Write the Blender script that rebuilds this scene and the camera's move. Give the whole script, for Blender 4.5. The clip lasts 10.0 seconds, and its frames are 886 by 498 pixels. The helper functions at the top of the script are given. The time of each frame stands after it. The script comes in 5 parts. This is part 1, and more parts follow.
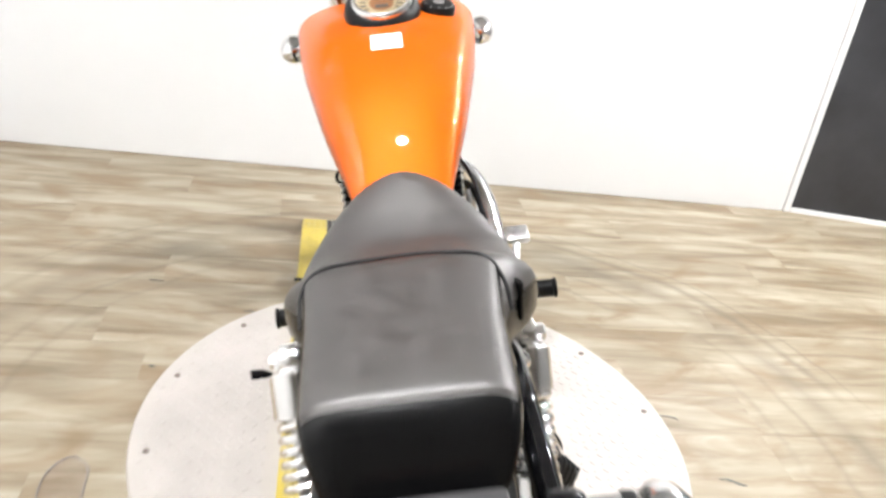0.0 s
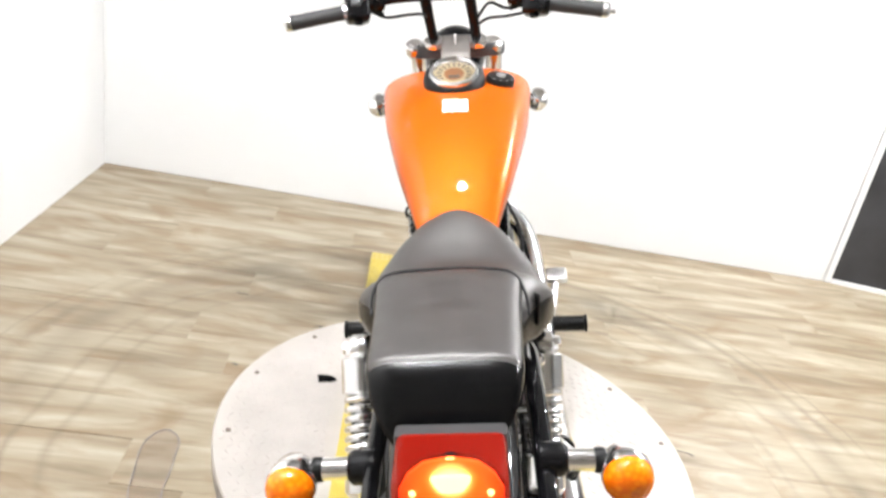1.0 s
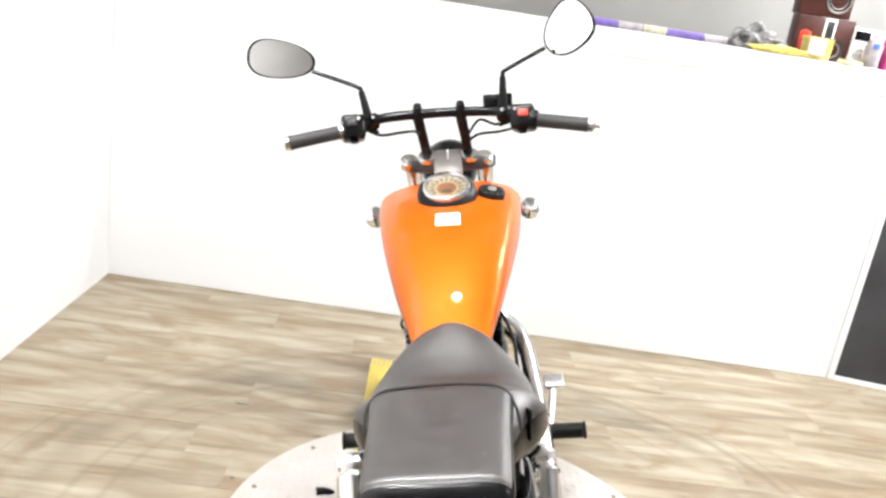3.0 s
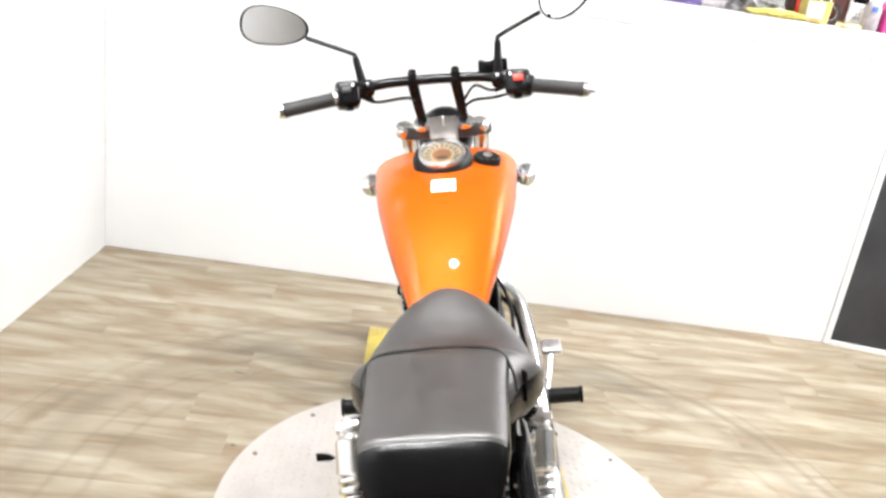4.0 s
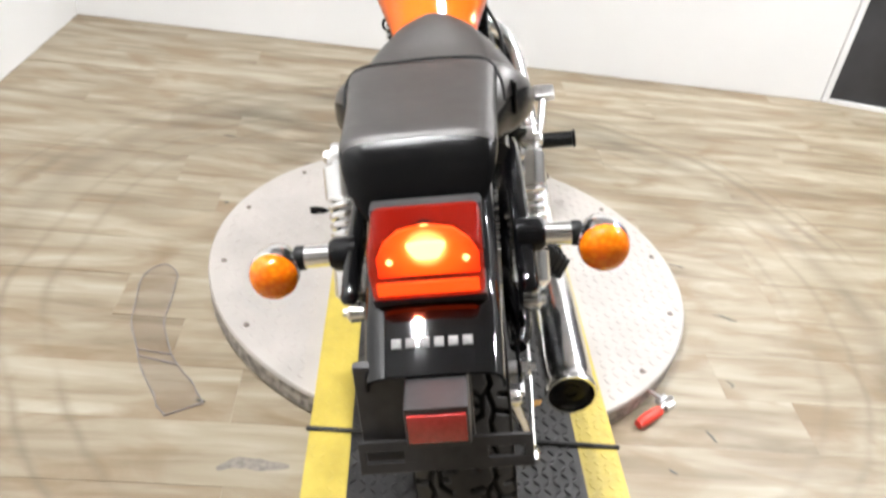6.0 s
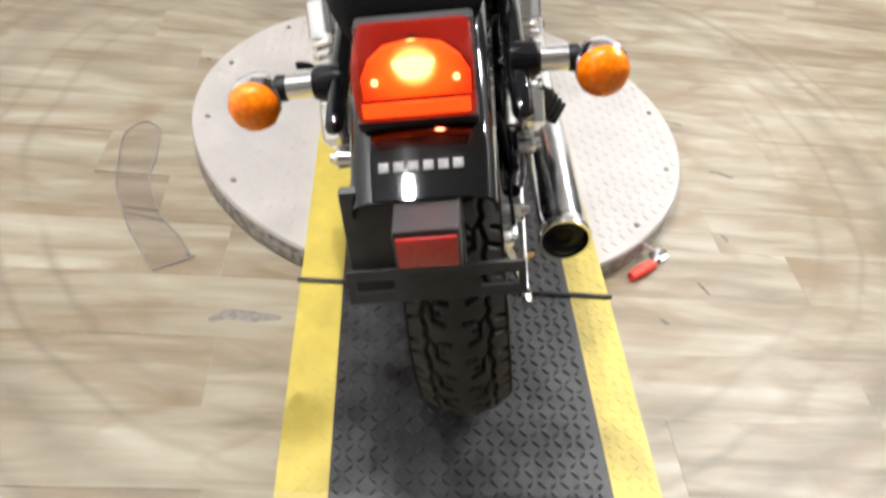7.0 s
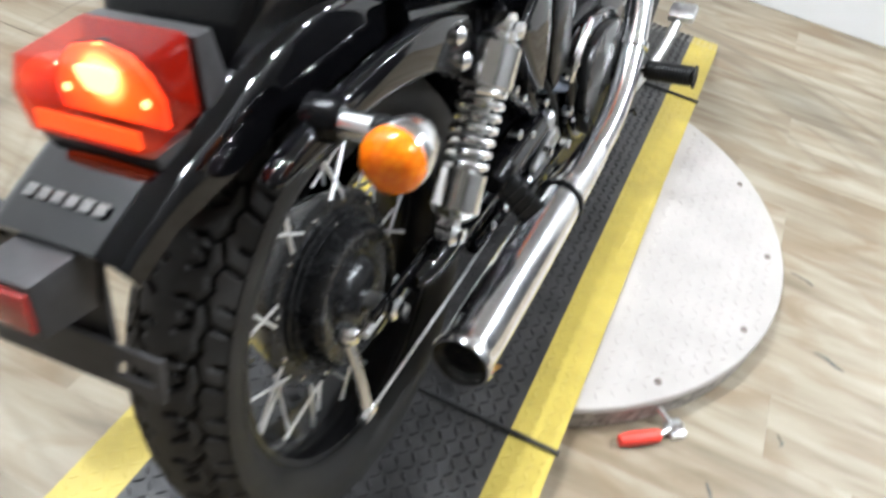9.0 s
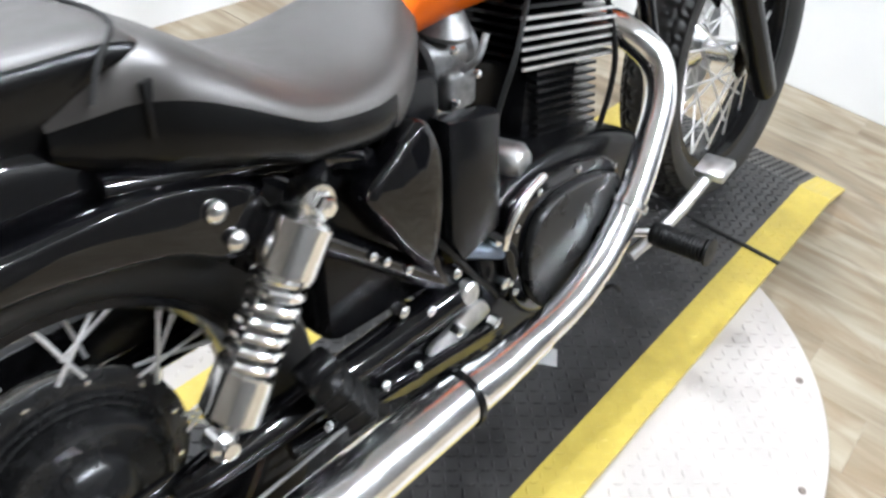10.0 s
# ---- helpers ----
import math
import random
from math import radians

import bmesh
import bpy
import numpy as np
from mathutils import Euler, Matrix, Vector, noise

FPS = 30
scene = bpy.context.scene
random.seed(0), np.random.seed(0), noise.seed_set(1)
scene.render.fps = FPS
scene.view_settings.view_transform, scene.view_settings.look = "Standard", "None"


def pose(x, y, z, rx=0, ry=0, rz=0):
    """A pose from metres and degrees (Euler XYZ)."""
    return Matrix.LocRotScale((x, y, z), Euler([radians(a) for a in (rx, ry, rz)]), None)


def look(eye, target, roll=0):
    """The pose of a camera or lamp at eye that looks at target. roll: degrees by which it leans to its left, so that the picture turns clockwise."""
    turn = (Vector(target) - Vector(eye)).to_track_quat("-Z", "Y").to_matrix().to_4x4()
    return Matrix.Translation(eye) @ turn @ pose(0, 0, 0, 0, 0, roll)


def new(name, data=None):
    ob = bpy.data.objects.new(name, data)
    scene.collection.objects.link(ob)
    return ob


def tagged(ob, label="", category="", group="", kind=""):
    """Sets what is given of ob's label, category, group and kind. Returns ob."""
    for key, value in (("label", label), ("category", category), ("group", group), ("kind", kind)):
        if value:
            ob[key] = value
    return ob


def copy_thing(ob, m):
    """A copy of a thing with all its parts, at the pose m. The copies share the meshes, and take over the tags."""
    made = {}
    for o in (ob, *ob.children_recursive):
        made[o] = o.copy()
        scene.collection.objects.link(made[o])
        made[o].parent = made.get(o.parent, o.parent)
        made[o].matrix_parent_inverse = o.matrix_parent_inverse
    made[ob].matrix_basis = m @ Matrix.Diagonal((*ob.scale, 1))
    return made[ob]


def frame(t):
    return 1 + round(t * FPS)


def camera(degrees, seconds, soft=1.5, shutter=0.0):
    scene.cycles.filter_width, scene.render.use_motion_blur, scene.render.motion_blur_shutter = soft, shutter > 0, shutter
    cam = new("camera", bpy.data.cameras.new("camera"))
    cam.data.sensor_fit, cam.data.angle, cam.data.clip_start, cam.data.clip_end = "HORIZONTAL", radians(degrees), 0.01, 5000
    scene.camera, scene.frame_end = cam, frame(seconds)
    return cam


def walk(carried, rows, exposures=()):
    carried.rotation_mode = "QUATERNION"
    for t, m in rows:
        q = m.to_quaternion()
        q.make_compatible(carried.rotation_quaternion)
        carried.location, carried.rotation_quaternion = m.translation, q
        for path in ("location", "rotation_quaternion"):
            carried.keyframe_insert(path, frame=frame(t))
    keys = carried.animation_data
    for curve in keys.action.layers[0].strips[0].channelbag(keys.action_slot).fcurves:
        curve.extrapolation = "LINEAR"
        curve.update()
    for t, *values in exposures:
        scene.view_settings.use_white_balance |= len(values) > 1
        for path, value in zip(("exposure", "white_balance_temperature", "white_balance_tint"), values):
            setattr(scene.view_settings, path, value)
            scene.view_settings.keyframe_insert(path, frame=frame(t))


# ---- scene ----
cam = camera(58.4, 10.0, soft=2.7, shutter=0.4)
PATH = [
    (0, (-0.2552, -0.7164, 1.1826), (0.0652, 1.0399, 0.2811), 8.38),
    (0.2, (-0.2655, -0.8627, 1.2151), (0.0139, 0.9081, 0.3284), 9.68),
    (0.5, (-0.2793, -0.9387, 1.2347), (-0.0528, 0.8514, 0.3719), 10.77),
    (1, (-0.2627, -0.9892, 1.2691), (-0.1113, 0.8339, 0.4606), 10.49),
    (1.5, (-0.2446, -0.9934, 1.286), (-0.154, 0.8794, 0.5901), 8.95),
    (2, (-0.2404, -0.9943, 1.2988), (-0.1336, 0.897, 0.6574), 8.49),
    (2.5, (-0.2471, -0.9984, 1.3063), (-0.1415, 0.9092, 0.7145), 8.78),
    (2.7, (-0.2515, -1.0013, 1.3093), (-0.1456, 0.9086, 0.7252), 8.87),
    (3.8, (-0.2489, -1.0116, 1.3078), (-0.1263, 0.8864, 0.6891), 8.70),
    (4, (-0.2451, -1.0111, 1.3002), (-0.1231, 0.8758, 0.6487), 8.48),
    (4.5, (-0.239, -1.0114, 1.2746), (-0.1075, 0.8381, 0.5248), 8.43),
    (5, (-0.2299, -1.0235, 1.2338), (-0.0788, 0.7719, 0.3658), 8.63),
    (5.5, (-0.2288, -1.0235, 1.2002), (-0.0648, 0.7135, 0.2226), 8.91),
    (5.7, (-0.2251, -1.0277, 1.1971), (-0.0555, 0.6787, 0.1679), 8.60),
    (6.8, (-0.2043, -1.033, 1.1295), (0.0087, 0.4771, -0.1644), 8.68),
    (7, (-0.2054, -1.0363, 1.1171), (0.02, 0.4328, -0.2212), 9.39),
    (7.5, (-0.1937, -1.0409, 1.0905), (0.0504, 0.2804, -0.3909), 10.28),
    (7.8, (-0.1211, -1.0222, 1.1159), (0.0478, 0.3249, -0.3528), 11.03),
    (8, (-0.0323, -0.9927, 1.102), (0.0175, 0.48, -0.2502), 9.17),
    (8.2, (0.0685, -0.9921, 1.1101), (0.017, 0.4773, -0.2456), 11.08),
    (8.5, (0.1571, -0.9571, 1.0949), (-0.0968, 0.4801, -0.2726), 7.72),
    (8.8, (0.1989, -0.8473, 1.0793), (-0.1599, 0.5701, -0.2853), 9.58),
    (9, (0.2497, -0.7463, 1.0833), (-0.1476, 0.6751, -0.2664), 12.57),
    (9.2, (0.2768, -0.6552, 1.0966), (-0.1505, 0.7494, -0.2615), 13.06),
    (9.5, (0.35, -0.5375, 1.0942), (-0.2318, 0.8238, -0.2506), 9.85),
    (9.8, (0.45, -0.3766, 1.1293), (-0.3635, 0.8935, -0.1841), 9.83),
    (10, (0.467, -0.2897, 1.1084), (-0.404, 0.9577, -0.1898), 8.43),
]
walk(cam, [(t, look(eye, target, roll)) for t, eye, target, roll in PATH], [(0, 1.55, 6500, 10), (1.2, 1.66, 6500, 10), (2.5, 1.70, 6500, 10), (4, 1.66, 6500, 10), (5.2, 1.52, 6500, 10), (7, 1.33, 6500, 10), (8, 1.31, 6450, 9), (8.8, 1.38, 6050, 7), (9.5, 1.43, 6000, 8), (10, 1.53, 6000, 8)])

# ---------------------------------------------------------------- light
world = bpy.data.worlds.new("world")
scene.world = world
world.use_nodes = True
world.node_tree.nodes["Background"].inputs[0].default_value = (0.9, 0.95, 1.0, 1)
world.node_tree.nodes["Background"].inputs[1].default_value = 0.25


# ---------------------------------------------------------------- materials
def mat(name, color, rough=0.5, metal=0.0, coat=0.0, spread=0.15, scale=30.0, bump=0.0, bump_scale=200.0, rand=0.0,
        emit=None, emit_strength=0.0, spec=0.5, coat_rough=0.04):
    m = bpy.data.materials.new(name)
    m.use_nodes = True
    nt = m.node_tree
    b = nt.nodes["Principled BSDF"]
    b.inputs["Metallic"].default_value = metal
    b.inputs["Roughness"].default_value = rough
    b.inputs["Specular IOR Level"].default_value = spec
    if coat:
        b.inputs["Coat Weight"].default_value = coat
        b.inputs["Coat Roughness"].default_value = coat_rough
    geo = nt.nodes.new("ShaderNodeNewGeometry")
    n1 = nt.nodes.new("ShaderNodeTexNoise")
    n1.inputs["Scale"].default_value = scale
    n1.inputs["Detail"].default_value = 6
    nt.links.new(geo.outputs["Position"], n1.inputs["Vector"])
    ramp = nt.nodes.new("ShaderNodeMapRange")
    ramp.inputs["From Min"].default_value = 0.3
    ramp.inputs["From Max"].default_value = 0.7
    ramp.inputs["To Min"].default_value = 1 - spread
    ramp.inputs["To Max"].default_value = 1 + spread
    nt.links.new(n1.outputs["Fac"], ramp.inputs["Value"])
    value = ramp.outputs["Result"]
    if rand:
        info = nt.nodes.new("ShaderNodeObjectInfo")
        r2 = nt.nodes.new("ShaderNodeMapRange")
        r2.inputs["To Min"].default_value = 1 - rand
        r2.inputs["To Max"].default_value = 1 + rand
        nt.links.new(info.outputs["Random"], r2.inputs["Value"])
        mul = nt.nodes.new("ShaderNodeMath")
        mul.operation = "MULTIPLY"
        nt.links.new(value, mul.inputs[0])
        nt.links.new(r2.outputs["Result"], mul.inputs[1])
        value = mul.outputs[0]
    vm = nt.nodes.new("ShaderNodeVectorMath")
    vm.operation = "SCALE"
    vm.inputs[0].default_value = color
    nt.links.new(value, vm.inputs["Scale"])
    nt.links.new(vm.outputs[0], b.inputs["Base Color"])
    rr = nt.nodes.new("ShaderNodeMapRange")
    rr.inputs["To Min"].default_value = max(0.02, rough * 0.75)
    rr.inputs["To Max"].default_value = min(1, rough * 1.3)
    nt.links.new(n1.outputs["Fac"], rr.inputs["Value"])
    nt.links.new(rr.outputs["Result"], b.inputs["Roughness"])
    if bump:
        n2 = nt.nodes.new("ShaderNodeTexNoise")
        n2.inputs["Scale"].default_value = bump_scale
        n2.inputs["Detail"].default_value = 4
        nt.links.new(geo.outputs["Position"], n2.inputs["Vector"])
        bp = nt.nodes.new("ShaderNodeBump")
        bp.inputs["Strength"].default_value = bump
        bp.inputs["Distance"].default_value = 0.001
        nt.links.new(n2.outputs["Fac"], bp.inputs["Height"])
        nt.links.new(bp.outputs["Normal"], b.inputs["Normal"])
    if emit:
        b.inputs["Emission Color"].default_value = (*emit, 1)
        b.inputs["Emission Strength"].default_value = emit_strength
    return m


M_WALL = mat("white_wall_paint", (0.74, 0.74, 0.735), 0.6, spread=0.02, scale=3, bump=0.15, bump_scale=90)
M_CEIL = mat("pale_grey_ceiling_paint", (0.50, 0.50, 0.50), 0.85, spread=0.06, scale=3)
M_SHOPWALL = mat("dark_unseen_wall", (0.16, 0.16, 0.157), 0.8, spread=0.06, scale=2)
M_SOUTH = mat("beige_shop_wall", (0.19, 0.172, 0.148), 0.8, spread=0.06, scale=2)
M_DARKPANEL = mat("dark_panel", (0.035, 0.036, 0.04), 0.35, spread=0.25, scale=6)
M_GREYWALL = mat("grey_beige_wall", (0.27, 0.262, 0.25), 0.7, spread=0.05, scale=4)
M_TABLE = mat("painted_plate", (0.40, 0.37, 0.34), 0.42, spec=0.4, spread=0.10, scale=7, bump=0.5, bump_scale=60)
M_TABLESIDE = mat("plate_edge", (0.27, 0.245, 0.22), 0.6, spread=0.6, scale=60, bump=0.6, bump_scale=120)
M_RAMPBLACK = mat("black_tread_plate", (0.033, 0.032, 0.032), 0.33, spec=0.5, spread=0.45, scale=14, bump=0.3, bump_scale=150)
M_YELLOW = mat("yellow_paint", (0.475, 0.367, 0.065), 0.42, spread=0.12, scale=22, bump=0.3, bump_scale=120)
M_CORD = mat("black_cord", (0.02, 0.02, 0.02), 0.6)
M_ORANGE = mat("orange_paint", (0.50, 0.088, 0.0032), 0.48, metal=0.22, spec=0.03, coat=0.55, coat_rough=0.03, spread=0.05, scale=5)
# black vinyl twice: lighter for seat tops, darker copy holding the side shade
M_SEAT = mat("worn_vinyl_lit_top", (0.027, 0.0240, 0.0222), 0.42, spec=1.0, spread=0.15, scale=40, bump=0.35, bump_scale=700)
M_SEATSIDE = mat("satin_vinyl_shaded_side", (0.0040, 0.0040, 0.0042), 0.22, spec=0.24, spread=0.15, scale=30, bump=0.25, bump_scale=500)
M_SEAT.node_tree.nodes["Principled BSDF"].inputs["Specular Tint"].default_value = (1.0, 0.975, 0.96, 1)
M_GRIP = mat("worn_grip_rubber", (0.021, 0.021, 0.021), 0.6, spread=0.2, scale=120, bump=0.5, bump_scale=500)
M_GLOSS = mat("gloss_black", (0.0025, 0.0025, 0.003), 0.05, spec=0.1, coat=0.75, coat_rough=0.045, spread=0.1, scale=20)
M_SATIN = mat("satin_black", (0.0045, 0.0045, 0.005), 0.22, spec=0.2, spread=0.2, scale=40)
M_FLATBLACK = mat("matt_black_plastic", (0.032, 0.031, 0.032), 0.42, spec=0.4, spread=0.2, scale=60, bump=0.2, bump_scale=400)
M_DRUM = mat("satin_black_casting", (0.012, 0.012, 0.0125), 0.26, spec=0.4, spread=0.15, scale=50)
M_SPOKE = mat("hazed_spoke_steel", (0.86, 0.86, 0.86), 0.42, metal=0.85, spread=0.1, scale=80)
M_CHROME = mat("chrome", (0.90, 0.90, 0.90), 0.17, metal=1.0, spread=0.05, scale=40)
M_ALU = mat("worn_aluminium", (0.66, 0.66, 0.66), 0.38, metal=1.0, spread=0.2, scale=60)
M_TYRE = mat("tyre_rubber", (0.013, 0.0125, 0.012), 0.5, spec=0.3, spread=0.25, scale=30, bump=0.3, bump_scale=300)
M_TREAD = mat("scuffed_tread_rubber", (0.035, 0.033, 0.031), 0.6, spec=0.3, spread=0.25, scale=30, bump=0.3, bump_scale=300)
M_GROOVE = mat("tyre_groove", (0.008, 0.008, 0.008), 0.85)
M_REFLECT = mat("red_reflector", (0.42, 0.03, 0.025), 0.2, coat=0.6, spread=0.12, scale=200)
M_AMBER = mat("amber_lens", (0.98, 0.22, 0.002), 0.15, spec=0.3, coat=0.35, spread=0.4, scale=120)
nt = M_AMBER.node_tree
vo = nt.nodes.new("ShaderNodeTexVoronoi")
vo.inputs["Scale"].default_value = 130
nt.links.new(nt.nodes["Geometry"].outputs["Position"], vo.inputs["Vector"])
cr = nt.nodes.new("ShaderNodeValToRGB")
cr.color_ramp.elements[0].position, cr.color_ramp.elements[0].color = 0.05, (1.0, 0.28, 0.007, 1)
cr.color_ramp.elements[1].position, cr.color_ramp.elements[1].color = 0.7, (0.90, 0.17, 0.002, 1)
nt.links.new(vo.outputs["Distance"], cr.inputs["Fac"])
nt.links.new(cr.outputs["Color"], nt.nodes["Principled BSDF"].inputs["Base Color"])
M_WHITE = mat("white_sticker", (0.85, 0.85, 0.85), 0.5, spread=0.04, scale=100)
M_CAST = mat("dull_cast_metal", (0.20, 0.20, 0.20), 0.42, metal=0.8, spread=0.3, scale=70)
M_HEAD = mat("brushed_grey_metal", (0.23, 0.21, 0.195), 0.5, metal=0.8, spread=0.12, scale=50)
M_SILVER = mat("silver_lettering", (0.13, 0.13, 0.125), 0.45, spread=0.3, scale=300)
M_RED = mat("red_rubber", (0.75, 0.05, 0.03), 0.45, spread=0.1)
M_MIRROR = mat("mirror_silver", (0.9, 0.9, 0.9), 0.02, metal=1.0, spread=0.01)
M_RUBBER = mat("black_rubber", (0.006, 0.006, 0.006), 0.45, spec=0.2, spread=0.2, scale=80)


# ---------------------------------------------------------------- mesh helpers
def part(name, bm, material, parent=None, label="", smooth=True, sharp=40):
    bmesh.ops.recalc_face_normals(bm, faces=bm.faces[:])
    me = bpy.data.meshes.new(name)
    if smooth:
        for f in bm.faces:
            f.smooth = True
        for e in bm.edges:
            if len(e.link_faces) == 2 and e.calc_face_angle(0) > radians(sharp):
                e.smooth = False
    bm.to_mesh(me)
    bm.free()
    ob = new(name, me)
    for m in material if isinstance(material, (list, tuple)) else [material]:
        me.materials.append(m)
    if parent is not None:
        ob.parent = parent
    if label:
        ob["label"] = label
    return ob


def thing(name, label, category, m=None, group="", kind=""):
    ob = new(name)
    ob.empty_display_size = 0.1
    if m is not None:
        ob.matrix_world = m
    return tagged(ob, label, category, group, kind)


def spline(points, n=8):
    """Catmull-Rom through the points (tuples of any length)."""
    p = [np.array(q, float) for q in points]
    if len(p) < 3:
        return [p[0] + (p[1] - p[0]) * i / n for i in range(n + 1)]
    p = [2 * p[0] - p[1]] + p + [2 * p[-1] - p[-2]]
    out = []
    for i in range(1, len(p) - 2):
        for k in range(n):
            t = k / n
            out.append(0.5 * (2 * p[i] + (p[i + 1] - p[i - 1]) * t + (2 * p[i - 1] - 5 * p[i] + 4 * p[i + 1] - p[i + 2]) * t * t
                              + (3 * p[i] - p[i - 1] - 3 * p[i + 1] + p[i + 2]) * t ** 3))
    out.append(p[-2])
    return out


def loft(bm, rings, cap=True, closed=True, loop=False):
    vs = [[bm.verts.new(q) for q in r] for r in rings]
    n = len(vs[0])
    pairs = list(zip(vs, vs[1:])) + ([(vs[-1], vs[0])] if loop else [])
    for a, b in pairs:
        for i in range(n if closed else n - 1):
            j = (i + 1) % n
            bm.faces.new((a[i], a[j], b[j], b[i]))
    if cap and not loop and closed:
        bm.faces.new(vs[0][::-1])
        bm.faces.new(vs[-1])
    return vs


def add_tube(bm, pts, radius, seg=12, cap=True):
    pts = [Vector(q[:3]) for q in pts]
    rad = radius if isinstance(radius, (list, tuple)) else [radius] * len(pts)
    rings, up = [], None
    for i, q in enumerate(pts):
        d = (pts[min(i + 1, len(pts) - 1)] - pts[max(i - 1, 0)]).normalized()
        if up is None:
            up = d.orthogonal().normalized()
        up = (up - d * up.dot(d)).normalized()
        side = d.cross(up)
        rings.append([q + (up * math.cos(2 * math.pi * k / seg) + side * math.sin(2 * math.pi * k / seg)) * rad[i] for k in range(seg)])
    loft(bm, rings, cap)


def tube(points, radius, seg=12, n=8, straight=False):
    bm = bmesh.new()
    if straight:
        add_tube(bm, points, radius, seg)
    elif isinstance(radius, (list, tuple)):
        s = spline([(*q, r) for q, r in zip(points, radius)], n)
        add_tube(bm, s, [max(0.0005, q[3]) for q in s], seg)
    else:
        add_tube(bm, spline(points, n), radius, seg)
    return bm


def add_lathe(bm, profile, centre, axis=(1, 0, 0), seg=32, cap=True, loop=False):
    """profile: (radius, offset along the axis) rows."""
    a = Vector(axis).normalized()
    u = a.orthogonal().normalized()
    v = a.cross(u)
    c = Vector(centre)
    rings = [[c + a * h + (u * math.cos(2 * math.pi * k / seg) + v * math.sin(2 * math.pi * k / seg)) * max(r, 1e-4) for k in range(seg)]
             for r, h in profile]
    loft(bm, rings, cap, True, loop)


def lathe(profile, centre, axis=(1, 0, 0), seg=32, loop=False):
    bm = bmesh.new()
    add_lathe(bm, profile, centre, axis, seg, True, loop)
    return bm


def add_box(bm, size, m, bevel=0.0, seg=2):
    r = bmesh.ops.create_cube(bm, size=1, matrix=m @ Matrix.Diagonal((*size, 1)))
    if bevel:
        es = list({e for v in r["verts"] for e in v.link_edges})
        bmesh.ops.bevel(bm, geom=es, offset=bevel, segments=seg, affect="EDGES", profile=0.5)


def box(size, m, bevel=0.0, seg=2):
    bm = bmesh.new()
    add_box(bm, size, m, bevel, seg)
    return bm


def prism(outline, lo, hi, axis=0, bevel=0.0, seg=2):
    """A flat outline (two coordinates) pushed out along the axis from lo to hi."""
    bm = bmesh.new()

    def at(q, h):
        c = list(q)
        c.insert(axis, h)
        return c
    a = [bm.verts.new(at(q, lo)) for q in outline]
    b = [bm.verts.new(at(q, hi)) for q in outline]
    n = len(a)
    bm.faces.new(a)
    bm.faces.new(b[::-1])
    for i in range(n):
        bm.faces.new((a[i], b[i], b[(i + 1) % n], a[(i + 1) % n]))
    if bevel:
        bmesh.ops.recalc_face_normals(bm, faces=bm.faces[:])
        es = [e for e in bm.edges if len({round(v.co[axis], 5) for v in e.verts}) == 1]
        bmesh.ops.bevel(bm, geom=es, offset=bevel, segments=seg, affect="EDGES", profile=0.5)
    return bm


def smooth_outline(points, n=5):
    pts = list(points)
    p = [np.array(q, float) for q in pts]
    k = len(p)
    out = []
    for i in range(k):
        a, b, c, d = p[i - 1], p[i], p[(i + 1) % k], p[(i + 2) % k]
        for j in range(n):
            t = j / n
            out.append(tuple(0.5 * (2 * b + (c - a) * t + (2 * a - 5 * b + 4 * c - d) * t * t + (3 * b - a - 3 * c + d) * t ** 3)))
    return out


def oval(w, zc, up, down, n=28, e=2.3, e2=None):
    """Ring of (x, z): half width w, height up above zc and down below it."""
    out = []
    for k in range(n):
        a = 2 * math.pi * k / n
        c, s = math.cos(a), math.sin(a)
        p = e if s >= 0 else (e2 or e)
        x = w * math.copysign(abs(c) ** (2 / p), c)
        z = zc + (up if s >= 0 else down) * math.copysign(abs(s) ** (2 / p), s)
        out.append((x, z))
    return out


# ---------------------------------------------------------------- room
WALL_A, WALL_B = Vector((-1.477, 2.233, 0)), Vector((1.684, 2.142, 0))
ALONG = (WALL_B - WALL_A).normalized()
BACK = Vector((-ALONG.y, ALONG.x, 0))
FLOOR_TURN = 0.6


def slab(name, a, b, thick, z0, z1, material, bevel=0.0):
    """A wall from a to b on the floor, thickened to the left of a-b."""
    mid = (a + b) / 2 + Vector((-(b - a).y, (b - a).x, 0)).normalized() * thick / 2
    turn = math.degrees(math.atan2((b - a).y, (b - a).x))
    return tagged(part(name, box(((b - a).length, abs(thick), z1 - z0), pose(mid.x, mid.y, (z0 + z1) / 2, 0, 0, turn), bevel, 2), material, smooth=False), kind="structure")


CEIL, TOP = 2.9, 1.319
tagged(slab("wall_north", WALL_A, WALL_B, 0.12, 0, TOP, M_WALL, 0.004), "white painted low partition wall behind the turntable", "wall")
tagged(slab("wall_north_bead", WALL_A + Vector((0, -0.004, 0)), WALL_B + Vector((0, -0.004, 0)), 0.004, 1.221, 1.227, M_WALL), "thin white bead along the partition", "trim")
tagged(slab("wall_west", Vector((-1.542, -3.2, 0)), Vector((-1.458, 3.8, 0)), 0.1, 0, CEIL, M_WALL), "plain white painted wall", "wall")
tagged(slab("trim_post", WALL_B + ALONG * 0.003 - BACK * 0.006, WALL_B + ALONG * 0.032 - BACK * 0.006, 0.13, 0, TOP - 0.01, M_WALL, 0.003), "white painted end post of the partition", "trim")
P0 = WALL_B + ALONG * 0.035 + BACK * 0.004
P1 = P0 + Vector((0.92, -0.186, 0))
tagged(slab("wall_east_panel", P0, P1, 0.05, 0.020, 2.5, M_DARKPANEL), "dark charcoal panel beside the partition", "panel")
